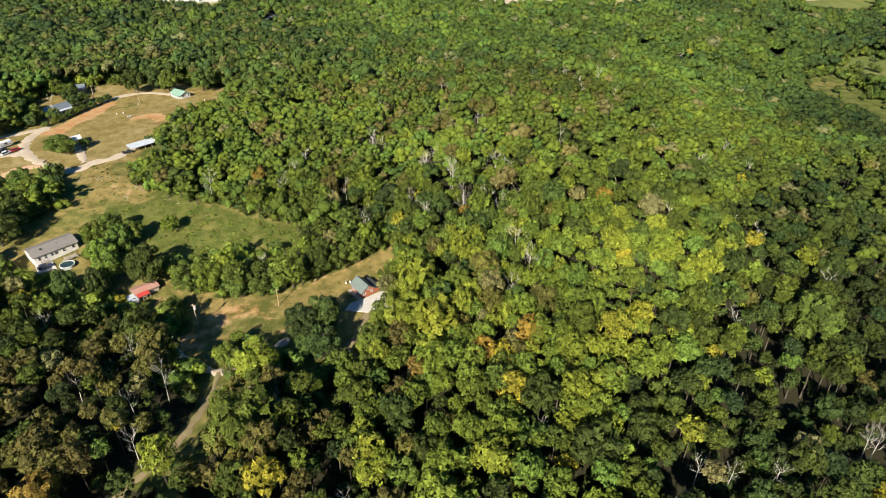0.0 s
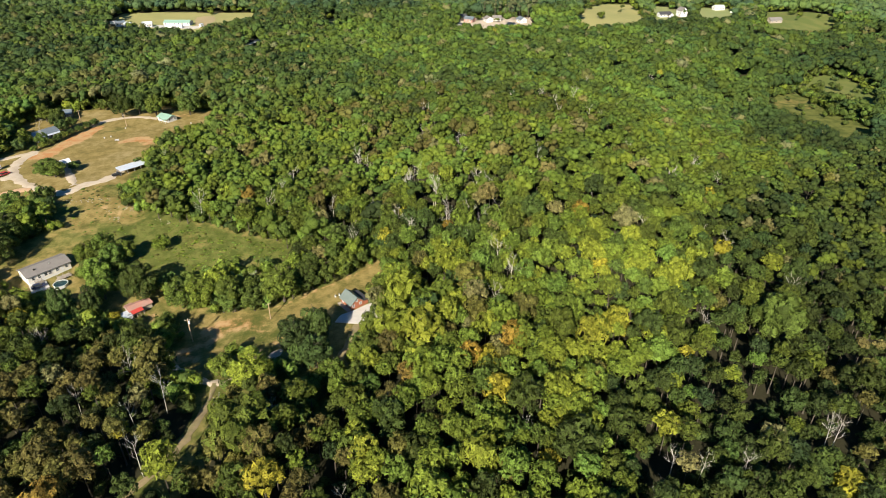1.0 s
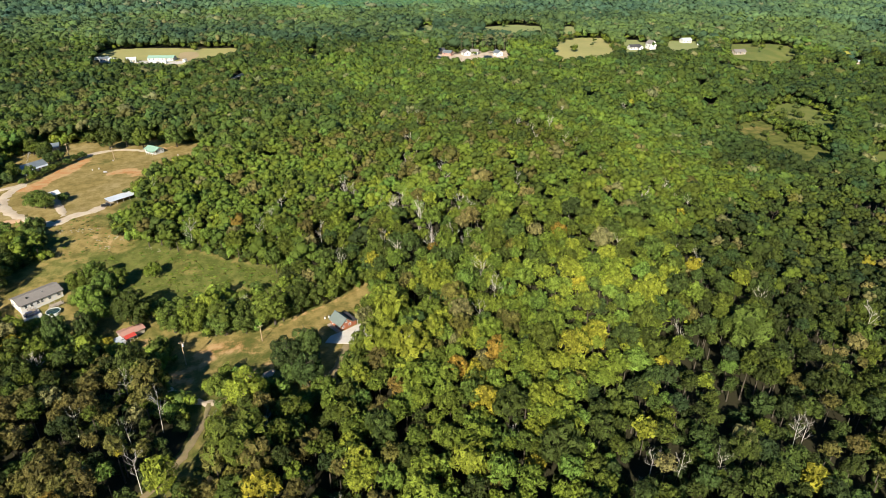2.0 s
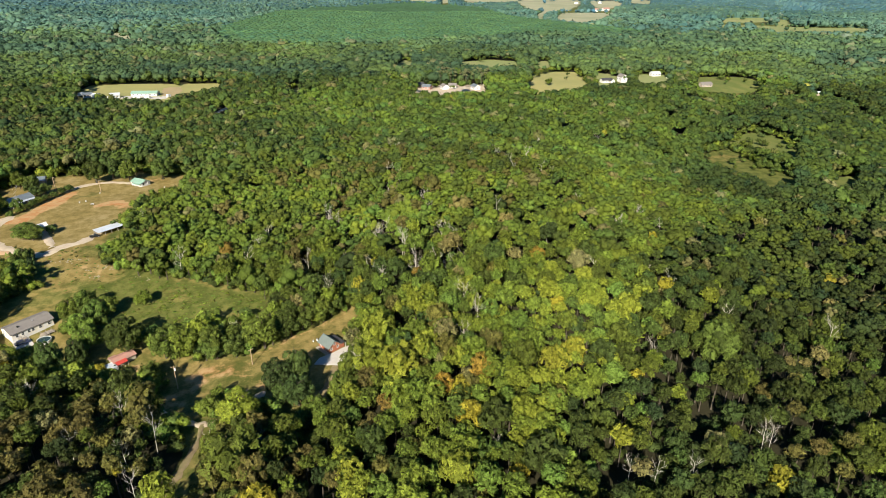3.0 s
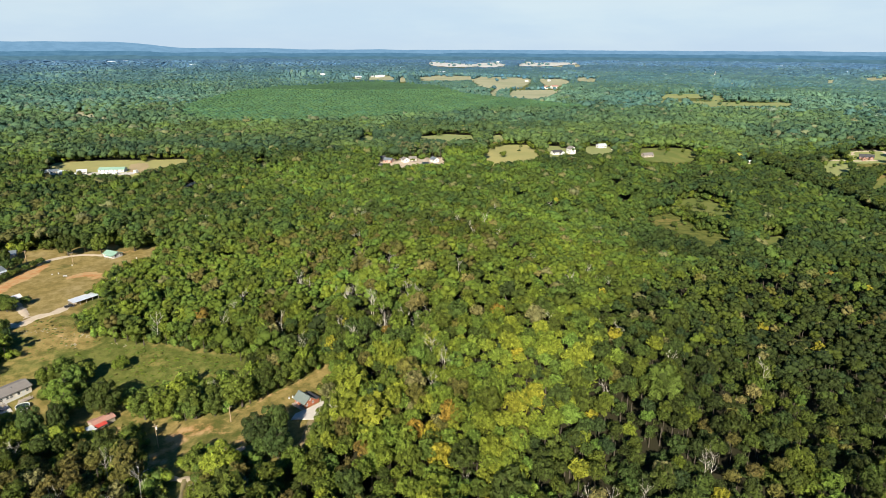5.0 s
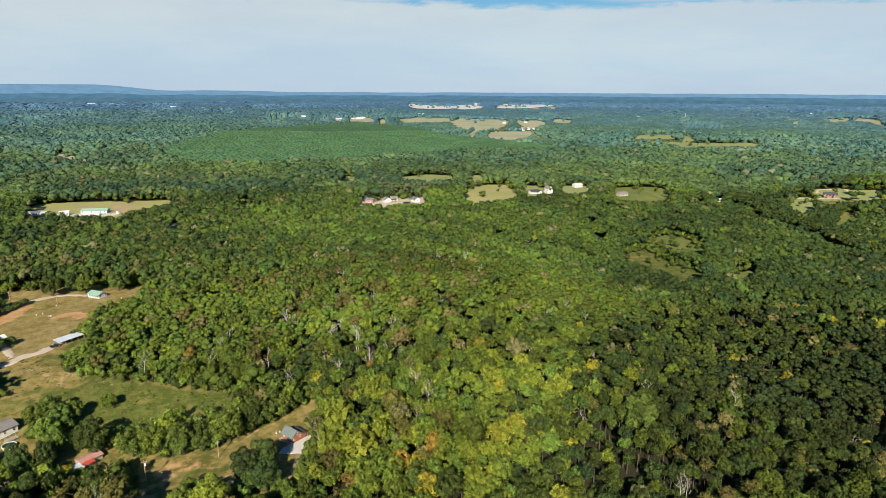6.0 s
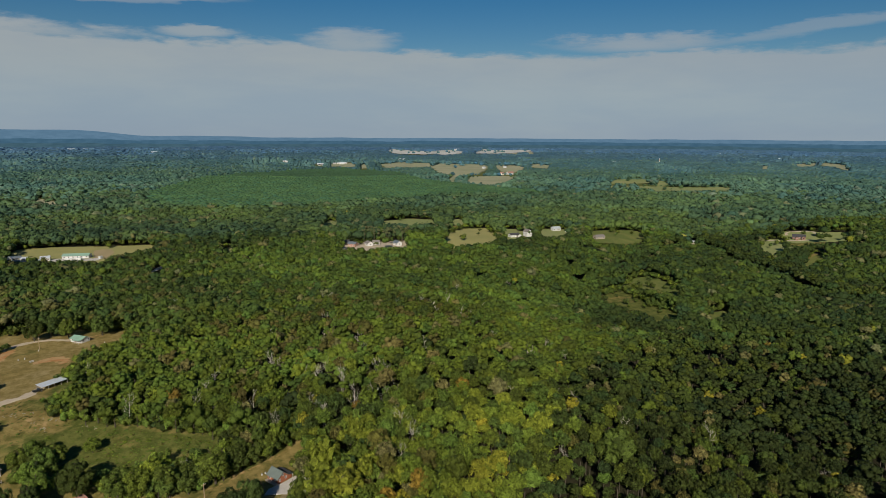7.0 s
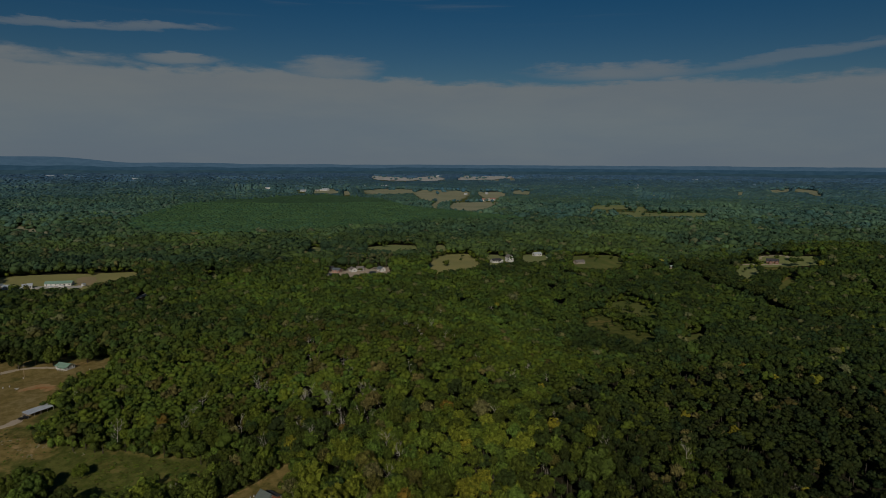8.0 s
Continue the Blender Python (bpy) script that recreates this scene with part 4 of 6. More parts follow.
def stand(spacing, y0, y1, rmin, rmax, lift0, lift1, seed):
    x, y = scatter(spacing, -430, 820, y0, y1, seed)
    r = rng.uniform(rmin, rmax, len(x)) * rng.choice([0.72, 0.9, 1.0, 1.25], len(x))
    lift = rng.uniform(lift0, lift1, len(x)) + 0.5 * (r - rmin)
    lift = lift + (8.6 - lift) * 0.5 * smooth01((np.hypot(x, y + 30) - 230) / 60)
    # on the eastern slope and in the south-west corner the trees stand apart, tall ones over low ones
    apart = np.maximum(inside(DARK, x, y) * smooth01((330 - y) / 60), np.exp(-(((x + 80) / 60) ** 2) - ((y - 95) / 40) ** 2))
    lift = lift + (0.5 + 0.5 * apart) * rng.normal(0, 1.6, len(x)) * smooth01((300 - y) / 60)
    r = r * (1 - 0.13 * apart)
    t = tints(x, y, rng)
    gone = rng.uniform(size=len(x)) < (0.14 + 0.20 * smooth01((x - 55) / 30) * smooth01((165 - y) / 40)) * apart
    # small openings where a few trees are missing, more of them on the eastern slopes
    cell = np.floor((x + 4 * np.sin(y / 13)) / 10.5) * 91.7 + np.floor((y + 4 * np.sin(x / 11)) / 10.5) * 57.3
    gone |= (np.abs(np.modf(np.sin(cell) * 9341.17)[0]) < 0.035 + 0.05 * smooth01((x - 60) / 120)) & (y > 250) & (y < 620)
    for p in along(STREAM, 6.0):
        gone |= (np.abs(y - p.y) < 7) & (x > p.x - 9 + 5 * math.sin(p.y / 17)) & (x < p.x + 4)
    ok = ~gone & ~open_ground(x, y, (lift + 0.6 * r) * (1 - 0.10 * smooth01((y - 330) / 60) * (1 - smooth01((y - 520) / 50))), ALL_CLEAR) & off_tracks(x, y, 2.0)
    return [a[ok] for a in (x, y, r, lift, t)]


tx, ty, tr, tall_at, tt = stand(5.2, 40, 720, 2.3, 3.7, 6.0, 10.6, 21)
keep = ty < 655 + rng.normal(0, 12, len(tx))
tx, ty, tr, tall_at, tt = (a[keep] for a in (tx, ty, tr, tall_at, tt))
for mx, my, mr, mt in MARKED:
    gap = np.hypot(tx - mx, ty - my)
    k = int(np.argmin(gap))
    tx[k], ty[k], tr[k], tt[k] = mx, my, mr, mt
    tall_at[k] = 9.0 + 0.4 * mr
    off = (gap > 0.6 * mr) | (np.arange(len(tx)) == k)
    tx, ty, tr, tall_at, tt = (a[off] for a in (tx, ty, tr, tall_at, tt))
for dx, dy in DEAD_AT:
    off = np.hypot(tx - dx, ty - dy) > 3.1
    tx, ty, tr, tall_at, tt = (a[off] for a in (tx, ty, tr, tall_at, tt))
order = np.argsort(ty + 0.1 * np.abs(tx - 20))
near, close = order[:300], order[300:]
reach = np.hypot(tx, ty + 30)[close] * rng.normal(1, 0.06, len(close))
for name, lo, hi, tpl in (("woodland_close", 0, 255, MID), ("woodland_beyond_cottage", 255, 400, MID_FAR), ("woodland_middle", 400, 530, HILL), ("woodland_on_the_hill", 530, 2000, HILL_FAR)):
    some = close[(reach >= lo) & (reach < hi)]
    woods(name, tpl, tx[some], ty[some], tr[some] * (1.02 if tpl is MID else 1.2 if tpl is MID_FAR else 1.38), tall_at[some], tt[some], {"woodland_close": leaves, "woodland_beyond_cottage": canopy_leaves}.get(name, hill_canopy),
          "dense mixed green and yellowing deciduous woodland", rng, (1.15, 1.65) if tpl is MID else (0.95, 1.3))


# woods below and behind the flight, fuller along its line
bx, by = scatter_all(9.0, -240, 260, -180, 62)
off = (bx < -95) | (bx > 105)
bx, by = bx[off], by[off]
woods("woodland_behind", FAR, bx, by, rng.uniform(4.0, 5.8, len(bx)), rng.uniform(7.0, 11.5, len(bx)), tints(bx, by, rng), leaves, "dense deciduous woodland beside the flight", rng)
bx, by = scatter_all(5.9, -95, 105, -180, 62)
woods("woodland_below", HILL, bx, by, rng.uniform(2.6, 4.6, len(bx)), rng.uniform(6.5, 10.5, len(bx)), tints(bx, by, rng), canopy_leaves, "dense deciduous woodland under the flight", rng)


def creek_trees():
    """Tall dark trees in a line along the far bank of the creek, tint lowered for shade."""
    xs, ys = [], []
    for p in along(STREAM, 6.5):
        for off in (8.0, 15.0, 23.0):
            xs.append(p.x + off + rng.normal(0, 1.5))
            ys.append(p.y + rng.normal(0, 2.0))
    x, y = np.array(xs), np.array(ys)
    woods("creek_trees", MID_FAR, x, y, rng.uniform(3.8, 5.6, len(x)), rng.uniform(8.5, 13.0, len(x)), np.clip(rng.normal(0.16, 0.10, len(x)), 0.0, 0.45), canopy_leaves,
          "tall dark green trees along a creek, deepened for shade", rng)


creek_trees()


def hedge_trees():
    """A thick row of trees between the two halves of the meadow, and the taller one at its end."""
    pts = [(p.x + rng.normal(0, 3.2), p.y + rng.normal(0, 2.0)) for p in along(HEDGE, 3.4) for _ in range(2)]
    x, y = np.array([p[0] for p in pts] + [292.0]), np.array([p[1] for p in pts] + [446.0])
    size, lift = rng.uniform(2.0, 3.3, len(x)), rng.uniform(1.6, 3.6, len(x))
    size[-1], lift[-1] = 4.2, 5.6
    woods("hedge_trees", MID_FAR, x, y, size, lift, np.clip(rng.normal(0.26, 0.09, len(x)), 0.03, 0.6), canopy_leaves, "thick green hedge of trees across a meadow", rng)


hedge_trees()


def edge_brush():
    """Low leafy growth where the woods meet the open ground."""
    x, y = scatter(3.2, -245, 372, 105, 520, 55)
    ring = np.zeros(len(x), bool)
    on = np.zeros(len(x), bool)
    for poly in NEAR_CLEARINGS[:4]:
        on |= inside(poly, x, y)
        for a in range(8):
            for reach in (4.0, 8.0, 12.0):
                ring |= inside(poly, x + reach * math.cos(a * 0.785), y + reach * math.sin(a * 0.785))
    d = np.hypot(x - EYE_AT[0], y - EYE_AT[1])
    for poly in (MEADOW, MEADOW_STRIP, MEADOW_EDGE, CREEK):
        back = inside(poly, x - 6 * (x - EYE_AT[0]) / d, y - 6 * (y - EYE_AT[1]) / d)
        on |= inside(poly, x, y)
        ring |= back | ((inside(MEADOW, x, y) | inside(MEADOW_STRIP, x, y)) & (rng.uniform(size=len(x)) < 0.07))
    on &= ~((inside(MEADOW, x, y) | inside(MEADOW_STRIP, x, y)) & (rng.uniform(size=len(x)) < 0.07))
    inner = inside(GRASSLAND, x, y) & (rng.uniform(size=len(x)) > 0.72)
    ok = ring & ~on & ~inner & ~open_ground(x, y, np.full(len(x), 4.0), [square(*p) for p in PLOTS[:8]]) & off_tracks(x, y, 1.5)
    x, y = x[ok], y[ok]
    size = rng.uniform(1.7, 3.6, len(x))
    woods("woodland_edge", LOW, x, y, size, size * rng.uniform(0.5, 1.1, len(x)), np.clip(rng.normal(0.34, 0.1, len(x)) - 0.14 * (x > 100), 0.03, 0.66), leaves,
          "bushy green undergrowth along the woodland edge", rng, (1.0, 1.7))


edge_brush()


def undergrowth():
    """Saplings and bushes that fill the gaps under the near canopy, tinted dark for shade."""
    x, y = scatter(6.4, -330, 330, 50, 240, 57)
    ok = ~open_ground(x, y, np.full(len(x), 5.0), ALL_CLEAR) & off_tracks(x, y, 1.5) 
    x, y = x[ok], y[ok]
    low = [lobed_crown(rng, 2, 0.6, 8, 0.4, core=0.0) for _ in range(8)]
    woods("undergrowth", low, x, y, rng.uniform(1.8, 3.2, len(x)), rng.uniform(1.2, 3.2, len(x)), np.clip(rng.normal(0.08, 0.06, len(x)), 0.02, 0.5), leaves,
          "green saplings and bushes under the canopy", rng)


undergrowth()


def weed_clumps():
    """Coarse weeds and grass tussocks over the rough field and the yards."""
    x, y = scatter(1.35, -240, -10, 120, 370, 56)
    lush = smooth01((x + 118) / 30)
    show = inside(WEED_FIELD, x, y) * (0.3 + 0.5 * lush) * (0.55 + 0.45 * np.sin(x / 9 + y / 14) ** 2)
    ok = (rng.uniform(size=len(x)) < show) & off_tracks(x, y, 0.6)
    x, y = x[ok], y[ok]
    tiny = [lobed_crown(rng, 1, 0.6, 6, 0.5, 0.2, core=0.0) for _ in range(8)]
    tint = np.where(rng.uniform(size=len(x)) < 0.4 - 0.25 * lush[ok], rng.uniform(0.835, 0.85, len(x)), rng.uniform(0.42, 0.62, len(x)))
    woods("weeds", tiny, x, y, rng.uniform(0.35, 1.2, len(x)), rng.uniform(-0.08, 0.02, len(x)), tint, canopy_leaves, "coarse green and straw-coloured weeds in the grass", rng)


weed_clumps()


def trunks(name, x, y, tall, r):
    """Plain tapered stems under the joined crowns."""
    n, sides = len(x), 4
    a = np.arange(sides) * 2 * math.pi / sides
    z = height(x, y)
    rb = r.uniform(0.18, 0.32, n)
    low = np.stack([x[:, None] + rb[:, None] * np.cos(a), y[:, None] + rb[:, None] * np.sin(a), np.repeat(z[:, None] - 0.2, sides, 1)], -1)
    top = np.stack([x[:, None] + 0.45 * rb[:, None] * np.cos(a), y[:, None] + 0.45 * rb[:, None] * np.sin(a), np.repeat((z + tall)[:, None], sides, 1)], -1)
    v = np.concatenate([low, top], 1).reshape(-1, 3)
    f = np.array([[i, (i + 1) % sides, sides + (i + 1) % sides, sides + i] for i in range(sides)])
    f = (f[None] + (np.arange(n) * 2 * sides)[:, None, None]).reshape(-1, 4)
    mesh = array_mesh(name, v, f)
    mesh.materials.append(bark)
    tagged(new(name, mesh), "grey-brown trunks under the woodland canopy", "woods", kind="stuff")


def stones():
    """Pale flat rocks that break the surface of the rough field."""
    r = random.Random(31)
    pale = surface("pale field stone", (0.27, 0.24, 0.165), 0.9, worn=(0.19, 0.165, 0.10), scale=0.8, fine=5, bump=0.3)
    shapes = []
    for _ in range(5):
        bm = bmesh.new()
        bmesh.ops.create_icosphere(bm, subdivisions=1, radius=1.0)
        for v in bm.verts:
            v.co = Vector((v.co.x * r.uniform(0.7, 1.2), v.co.y * r.uniform(0.5, 0.9), v.co.z * 0.4 * r.uniform(0.7, 1.2)))
        mesh = bpy.data.meshes.new("stone")
        bm.to_mesh(mesh)
        bm.free()
        mesh.materials.append(pale)
        shapes.append(mesh)
    for cx, cy, spread, count in STONES:
        for _ in range(count):
            x, y = r.gauss(cx, spread), r.gauss(cy, spread * 0.6)
            ob = new("stone", r.choice(shapes))
            k = r.uniform(0.2, 0.6)
            ob.matrix_world = pose(x, y, float(height(x, y)) + 0.04, 0, 0, r.uniform(0, 360)) @ Matrix.Diagonal((k, k, k, 1))
            tagged(ob, "pale flat rock lying in the rough grass", "rock", "field stones")


STONES = [(-151, 240, 2.2, 12), (-145, 239.5, 2.2, 12), (-139.5, 240, 1.6, 6), (-134, 232.5, 2.0, 8), (-127, 232.5, 2.2, 14), (-122.5, 230.5, 1.6, 10), (-129, 225, 1.5, 8),
          (-110, 223.5, 1.2, 4), (-105, 221.5, 1.2, 4)]
stones()

stems = close[ty[close] < 330]
trunks("woodland_trunks", tx[stems], ty[stems], 0.62 * tall_at[stems], rng)

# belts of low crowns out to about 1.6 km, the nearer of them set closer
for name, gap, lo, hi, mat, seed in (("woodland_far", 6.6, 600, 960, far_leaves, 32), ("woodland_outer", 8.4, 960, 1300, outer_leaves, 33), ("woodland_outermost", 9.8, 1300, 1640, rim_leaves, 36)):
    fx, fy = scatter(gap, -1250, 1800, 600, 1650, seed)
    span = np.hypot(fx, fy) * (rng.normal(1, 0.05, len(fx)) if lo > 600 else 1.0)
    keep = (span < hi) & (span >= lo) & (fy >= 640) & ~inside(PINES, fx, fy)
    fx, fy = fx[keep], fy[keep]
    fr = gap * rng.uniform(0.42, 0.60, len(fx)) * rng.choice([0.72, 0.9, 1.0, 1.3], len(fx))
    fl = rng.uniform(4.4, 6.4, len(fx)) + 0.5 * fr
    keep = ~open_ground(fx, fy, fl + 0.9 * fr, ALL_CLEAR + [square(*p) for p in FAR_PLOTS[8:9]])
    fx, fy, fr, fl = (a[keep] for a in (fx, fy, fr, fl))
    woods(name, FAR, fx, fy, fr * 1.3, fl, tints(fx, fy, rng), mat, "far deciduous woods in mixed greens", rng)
PINE_TOPS = [lobed_crown(rng, 1, 0.95, 0, 0.3, 0.42, 0.8, core=0.0) for _ in range(8)]
px, py = scatter(8.6, -330, 520, 930, 1660, 34)
keep = inside(PINES, px, py) & (np.hypot(px, py) < 1640)
px, py = px[keep], py[keep]
woods("pine_plantation", PINE_TOPS, px, py, rng.uniform(6.0, 7.0, len(px)), rng.uniform(8.8, 9.3, len(px)), rng.uniform(0, 1, len(px)), pine_leaves, "even dark green pine plantation", rng)


def field_trees():
    """Loose trees and hedge clumps in the far fields."""
    xs, ys = [], []
    for key, poly in [*FAR_FIELDS.items(), ("quarry", QUARRY), ("quarry_east", QUARRY_EAST)]:
        bx, by = [p[0] for p in poly], [p[1] for p in poly]
        area = (max(bx) - min(bx)) * (max(by) - min(by))
        n = 6 if key == "hamlet_ground" else 0 if key in ("brick_house_lawn", "upper_lawn", "farm_lawn", "barn_lawn", "hamlet_ground", "meadow", "meadow_strip", "clearing_west", "tan_field") else int(area / (1300 if max(by) < 900 else 6000))
        x, y = rng.uniform(min(bx), max(bx), n), rng.uniform(min(by), max(by), n)
        on = inside(poly, x, y)
        for a, b in zip(x[on][::2], y[on][::2]):
            xs += [a, a + rng.normal(0, 5)]
            ys += [b, b + rng.normal(0, 5)]
    for a, b in ((53, 627.9), (56, 633.9), (68, 640), (77, 644), (90, 631.9), (91, 645), (101, 640), (102, 648), (60, 645), (50, 640), (86, 623.9), (73, 621.9), (112, 640), (36, 646),
                 (176, 640), (180, 643), (205, 668), (214, 690), (226, 690), (330, 700), (406.6, 650.8), (373.9, 633.3), (385.8, 649.4), (572.9, 597.9), (594, 629.7), (611.6, 613.7), (646.3, 624.3), (588.7, 607.9)):
        xs.append(a)
        ys.append(b)
    for poly in FAR_FIELDS.values():
        for (ax, ay), (bx, by) in zip(poly, poly[1:] + poly[:1]):
            n = max(1, int(math.hypot(bx - ax, by - ay) / (9 if ay > 1100 else 4.5)))
            for k in range(n):
                px, py = ax + (bx - ax) * (k + 0.5) / n, ay + (by - ay) * (k + 0.5) / n
                d = math.hypot(px, py)
                if inside(poly, np.array([px * (1 - 15 / d)]), np.array([py * (1 - 15 / d)]))[0]:
                    xs.append(px + rng.normal(0, 3))
                    ys.append(py + abs(rng.normal(0, 4)))
    for p in along([(247, 745), (240, 712), (234, 676), (229, 642)], 3.0):
        for _ in range(3):
            xs.append(p.x + rng.normal(0, 2.2))
            ys.append(p.y + rng.normal(0, 1.5))
    x, y = np.array(xs), np.array(ys)
    clear = np.ones(len(x), bool)
    for px, py, reach in PLOTS:
        clear &= ~open_ground(x, y, 7.0, [square(px, py, reach * 0.7)])
    x, y = x[clear], y[clear]
    grow = 1 + 0.8 * smooth01((y - 1200) / 900)
    tint = np.clip(rng.normal(0.3, 0.1, len(x)), 0.05, 0.6)
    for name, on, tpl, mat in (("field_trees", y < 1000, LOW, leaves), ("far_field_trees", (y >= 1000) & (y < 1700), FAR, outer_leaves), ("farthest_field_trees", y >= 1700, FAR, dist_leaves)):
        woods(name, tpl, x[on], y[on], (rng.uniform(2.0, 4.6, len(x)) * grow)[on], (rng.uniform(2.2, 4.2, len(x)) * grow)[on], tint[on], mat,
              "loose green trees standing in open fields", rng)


field_trees()
hx, hy = rng.uniform(58, 118, 60), rng.uniform(640, 668, 60)
trunks("hamlet_stems", hx, hy, rng.uniform(9.0, 15.0, 60), rng)
woods("hamlet_pines", LOW, hx, hy, rng.uniform(1.4, 2.6, 60), rng.uniform(10.0, 15.0, 60), rng.uniform(0.84, 0.9, 60), far_leaves, "thin tall trees with bare reddish stems behind the hamlet", rng)


def canopy_sheet(r0, r1, belts, seed):
    """The unbroken tops of very far woods: one uneven sheet, open over fields and stone."""
    r = np.random.default_rng(seed)
    cols, ratio = 640, 1.0062
    rows = int(math.log(r1 / r0) / math.log(ratio)) + 1
    az = np.radians(np.linspace(-44, 58, cols))
    rad = r0 * ratio ** np.arange(rows)
    a, d = np.meshgrid(az, rad)
    a, d = a + r.normal(0, 0.0007, a.shape), d * (1 + r.normal(0, 0.0017, a.shape))
    x, y = (d * np.sin(a)).ravel(), (d * np.cos(a)).ravel()
    z = height(x, y)
    lump = 3.0 * np.sin(x / 57) * np.sin(y / 71) + 3.0 * np.sin(x / 131 + 2) * np.sin(y / 190)
    z = z + 8.5 + lump + r.uniform(0, 6.5, x.shape) * np.where(inside(PINES, x, y), 0.25, 1.0)
    tint = tints(x, y, r)
    patch = 0.5 + 0.5 * np.sin(x / 160 + 1) * np.sin(y / 240)
    tint = np.where(inside(PINES, x, y), r.uniform(0.12, 0.26, len(x)), np.clip(tint - 0.12 * patch, 0, 1))
    idx = np.arange(rows * cols).reshape(rows, cols)
    f = np.stack([idx[:-1, :-1], idx[:-1, 1:], idx[1:, 1:], idx[1:, :-1]], -1).reshape(-1, 4)
    cx, cy = x[f].mean(1), y[f].mean(1)
    gone = open_ground(cx, cy, 13.0, FAR_CLEAR)
    hem = np.unique(np.concatenate([idx[0], f[gone].ravel()]))
    z[hem] = height(x[hem], y[hem]) + 0.2
    in_pines = inside(PINES, cx, cy)
    if in_pines.any():
        g, back = np.unique(f[in_pines & ~gone], return_inverse=True)
        mesh = array_mesh("pine_plantation_far", np.stack([x[g], y[g], z[g]], 1), back.reshape(-1, 4), (("tint", r.uniform(0, 1, len(g))),))
        mesh.materials.append(pine_leaves)
        tagged(new("pine_plantation_far", mesh), "far end of the even pine plantation", "woods", kind="stuff")
    rough = np.hypot(cx, cy) * (1 + 0.05 * np.sin(cx / 210 + 2) * np.sin(cy / 130) + r.normal(0, 0.07, len(cx)))
    edge = r0 * 0.5
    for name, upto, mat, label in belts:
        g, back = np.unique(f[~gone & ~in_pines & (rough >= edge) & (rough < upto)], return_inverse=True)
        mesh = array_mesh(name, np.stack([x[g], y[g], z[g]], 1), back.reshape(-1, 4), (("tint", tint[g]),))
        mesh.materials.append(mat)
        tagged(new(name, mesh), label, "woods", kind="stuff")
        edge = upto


canopy_sheet(1590, 4520, (("distant_woods", 2000, rim_leaves, "unbroken distant woods in dark green"), ("distant_woods_beyond", 2700, dist_leaves, "unbroken distant woods in green dulled for haze"),
                          ("horizon_woods", 3500, hill_leaves, "woods towards the horizon, tinted blue-green for haze"), ("horizon_woods_last", 9000, last_leaves, "woods below the horizon, tinted blue for haze")), 41)


def backdrop_ridge():
    """The blue rim of hills at the horizon in three receding lines, a little higher to the west."""
    r = np.random.default_rng(8)
    n = 900
    az = np.radians(np.linspace(-180, 180, n))
    deg = np.degrees(az)
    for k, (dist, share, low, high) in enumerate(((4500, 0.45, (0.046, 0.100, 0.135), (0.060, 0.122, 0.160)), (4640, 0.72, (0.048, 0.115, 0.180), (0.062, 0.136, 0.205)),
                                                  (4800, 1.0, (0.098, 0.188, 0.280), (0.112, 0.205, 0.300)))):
        west = 38 * smooth01((-11.5 - deg) / 6) * smooth01((deg + 75) / 20) + 9 * smooth01((-2 - deg) / 5) * smooth01((deg + 75) / 20)
        bumps = np.convolve(r.normal(0, 4.0 if k < 2 else 2.0, n), np.ones(5) / 5, "same") + (1.2 if k < 2 else 0.5) * np.sin(deg * (0.9 + 0.3 * k) + k)
        top = 22 + (80 + west * (0.4 if k < 2 else 1.0)) * share + bumps
        verts = [np.stack([d * np.sin(az), d * np.cos(az), h], 1) for d, h in ((dist, np.full(n, -10.0)), (dist + 30, 22 + 0.7 * (top - 22)), (dist + 40, top), (dist + 50, np.full(n, -20.0)))]
        idx = np.arange(4 * n).reshape(4, n)
        f = np.stack([idx[:-1, :-1], idx[:-1, 1:], idx[1:, 1:], idx[1:, :-1]], -1).reshape(-1, 4)
        m, t, out = material("glowing haze-blue hills")
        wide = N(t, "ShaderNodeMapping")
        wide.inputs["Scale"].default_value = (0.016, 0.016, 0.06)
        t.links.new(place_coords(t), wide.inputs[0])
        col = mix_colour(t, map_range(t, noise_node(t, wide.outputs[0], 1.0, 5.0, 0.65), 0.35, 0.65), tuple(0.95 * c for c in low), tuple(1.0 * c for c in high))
        # Emission carries the hills' haze and light, whatever the sun does.
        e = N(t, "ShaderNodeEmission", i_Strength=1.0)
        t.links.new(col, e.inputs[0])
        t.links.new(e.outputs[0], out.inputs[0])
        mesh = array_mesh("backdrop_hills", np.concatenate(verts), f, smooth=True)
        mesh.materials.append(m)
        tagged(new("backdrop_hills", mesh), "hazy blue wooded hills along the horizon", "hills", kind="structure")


backdrop_ridge()


# single trees with trunk and crown of their own
def trunk_mesh(seed):
    r = random.Random(seed)
    bm = bmesh.new()
    tube(bm, (0, 0, -0.3), (0.15, 0.1, 5.0), 0.38, 0.26, 7)
    tube(bm, (0.15, 0.1, 5.0), (0.0, 0.2, 11.0), 0.26, 0.09, 6)
    for i in range(6):
        a, z = r.uniform(0, 6.28), r.uniform(4.5, 9.0)
        tube(bm, (0.1, 0.1, z), (2.9 * math.cos(a), 2.9 * math.sin(a), z + r.uniform(1.2, 2.6)), 0.15, 0.05, 5)
    mesh = bpy.data.meshes.new("trunk")
    bm.to_mesh(mesh)
    bm.free()
    mesh.materials.append(bark)
    return mesh


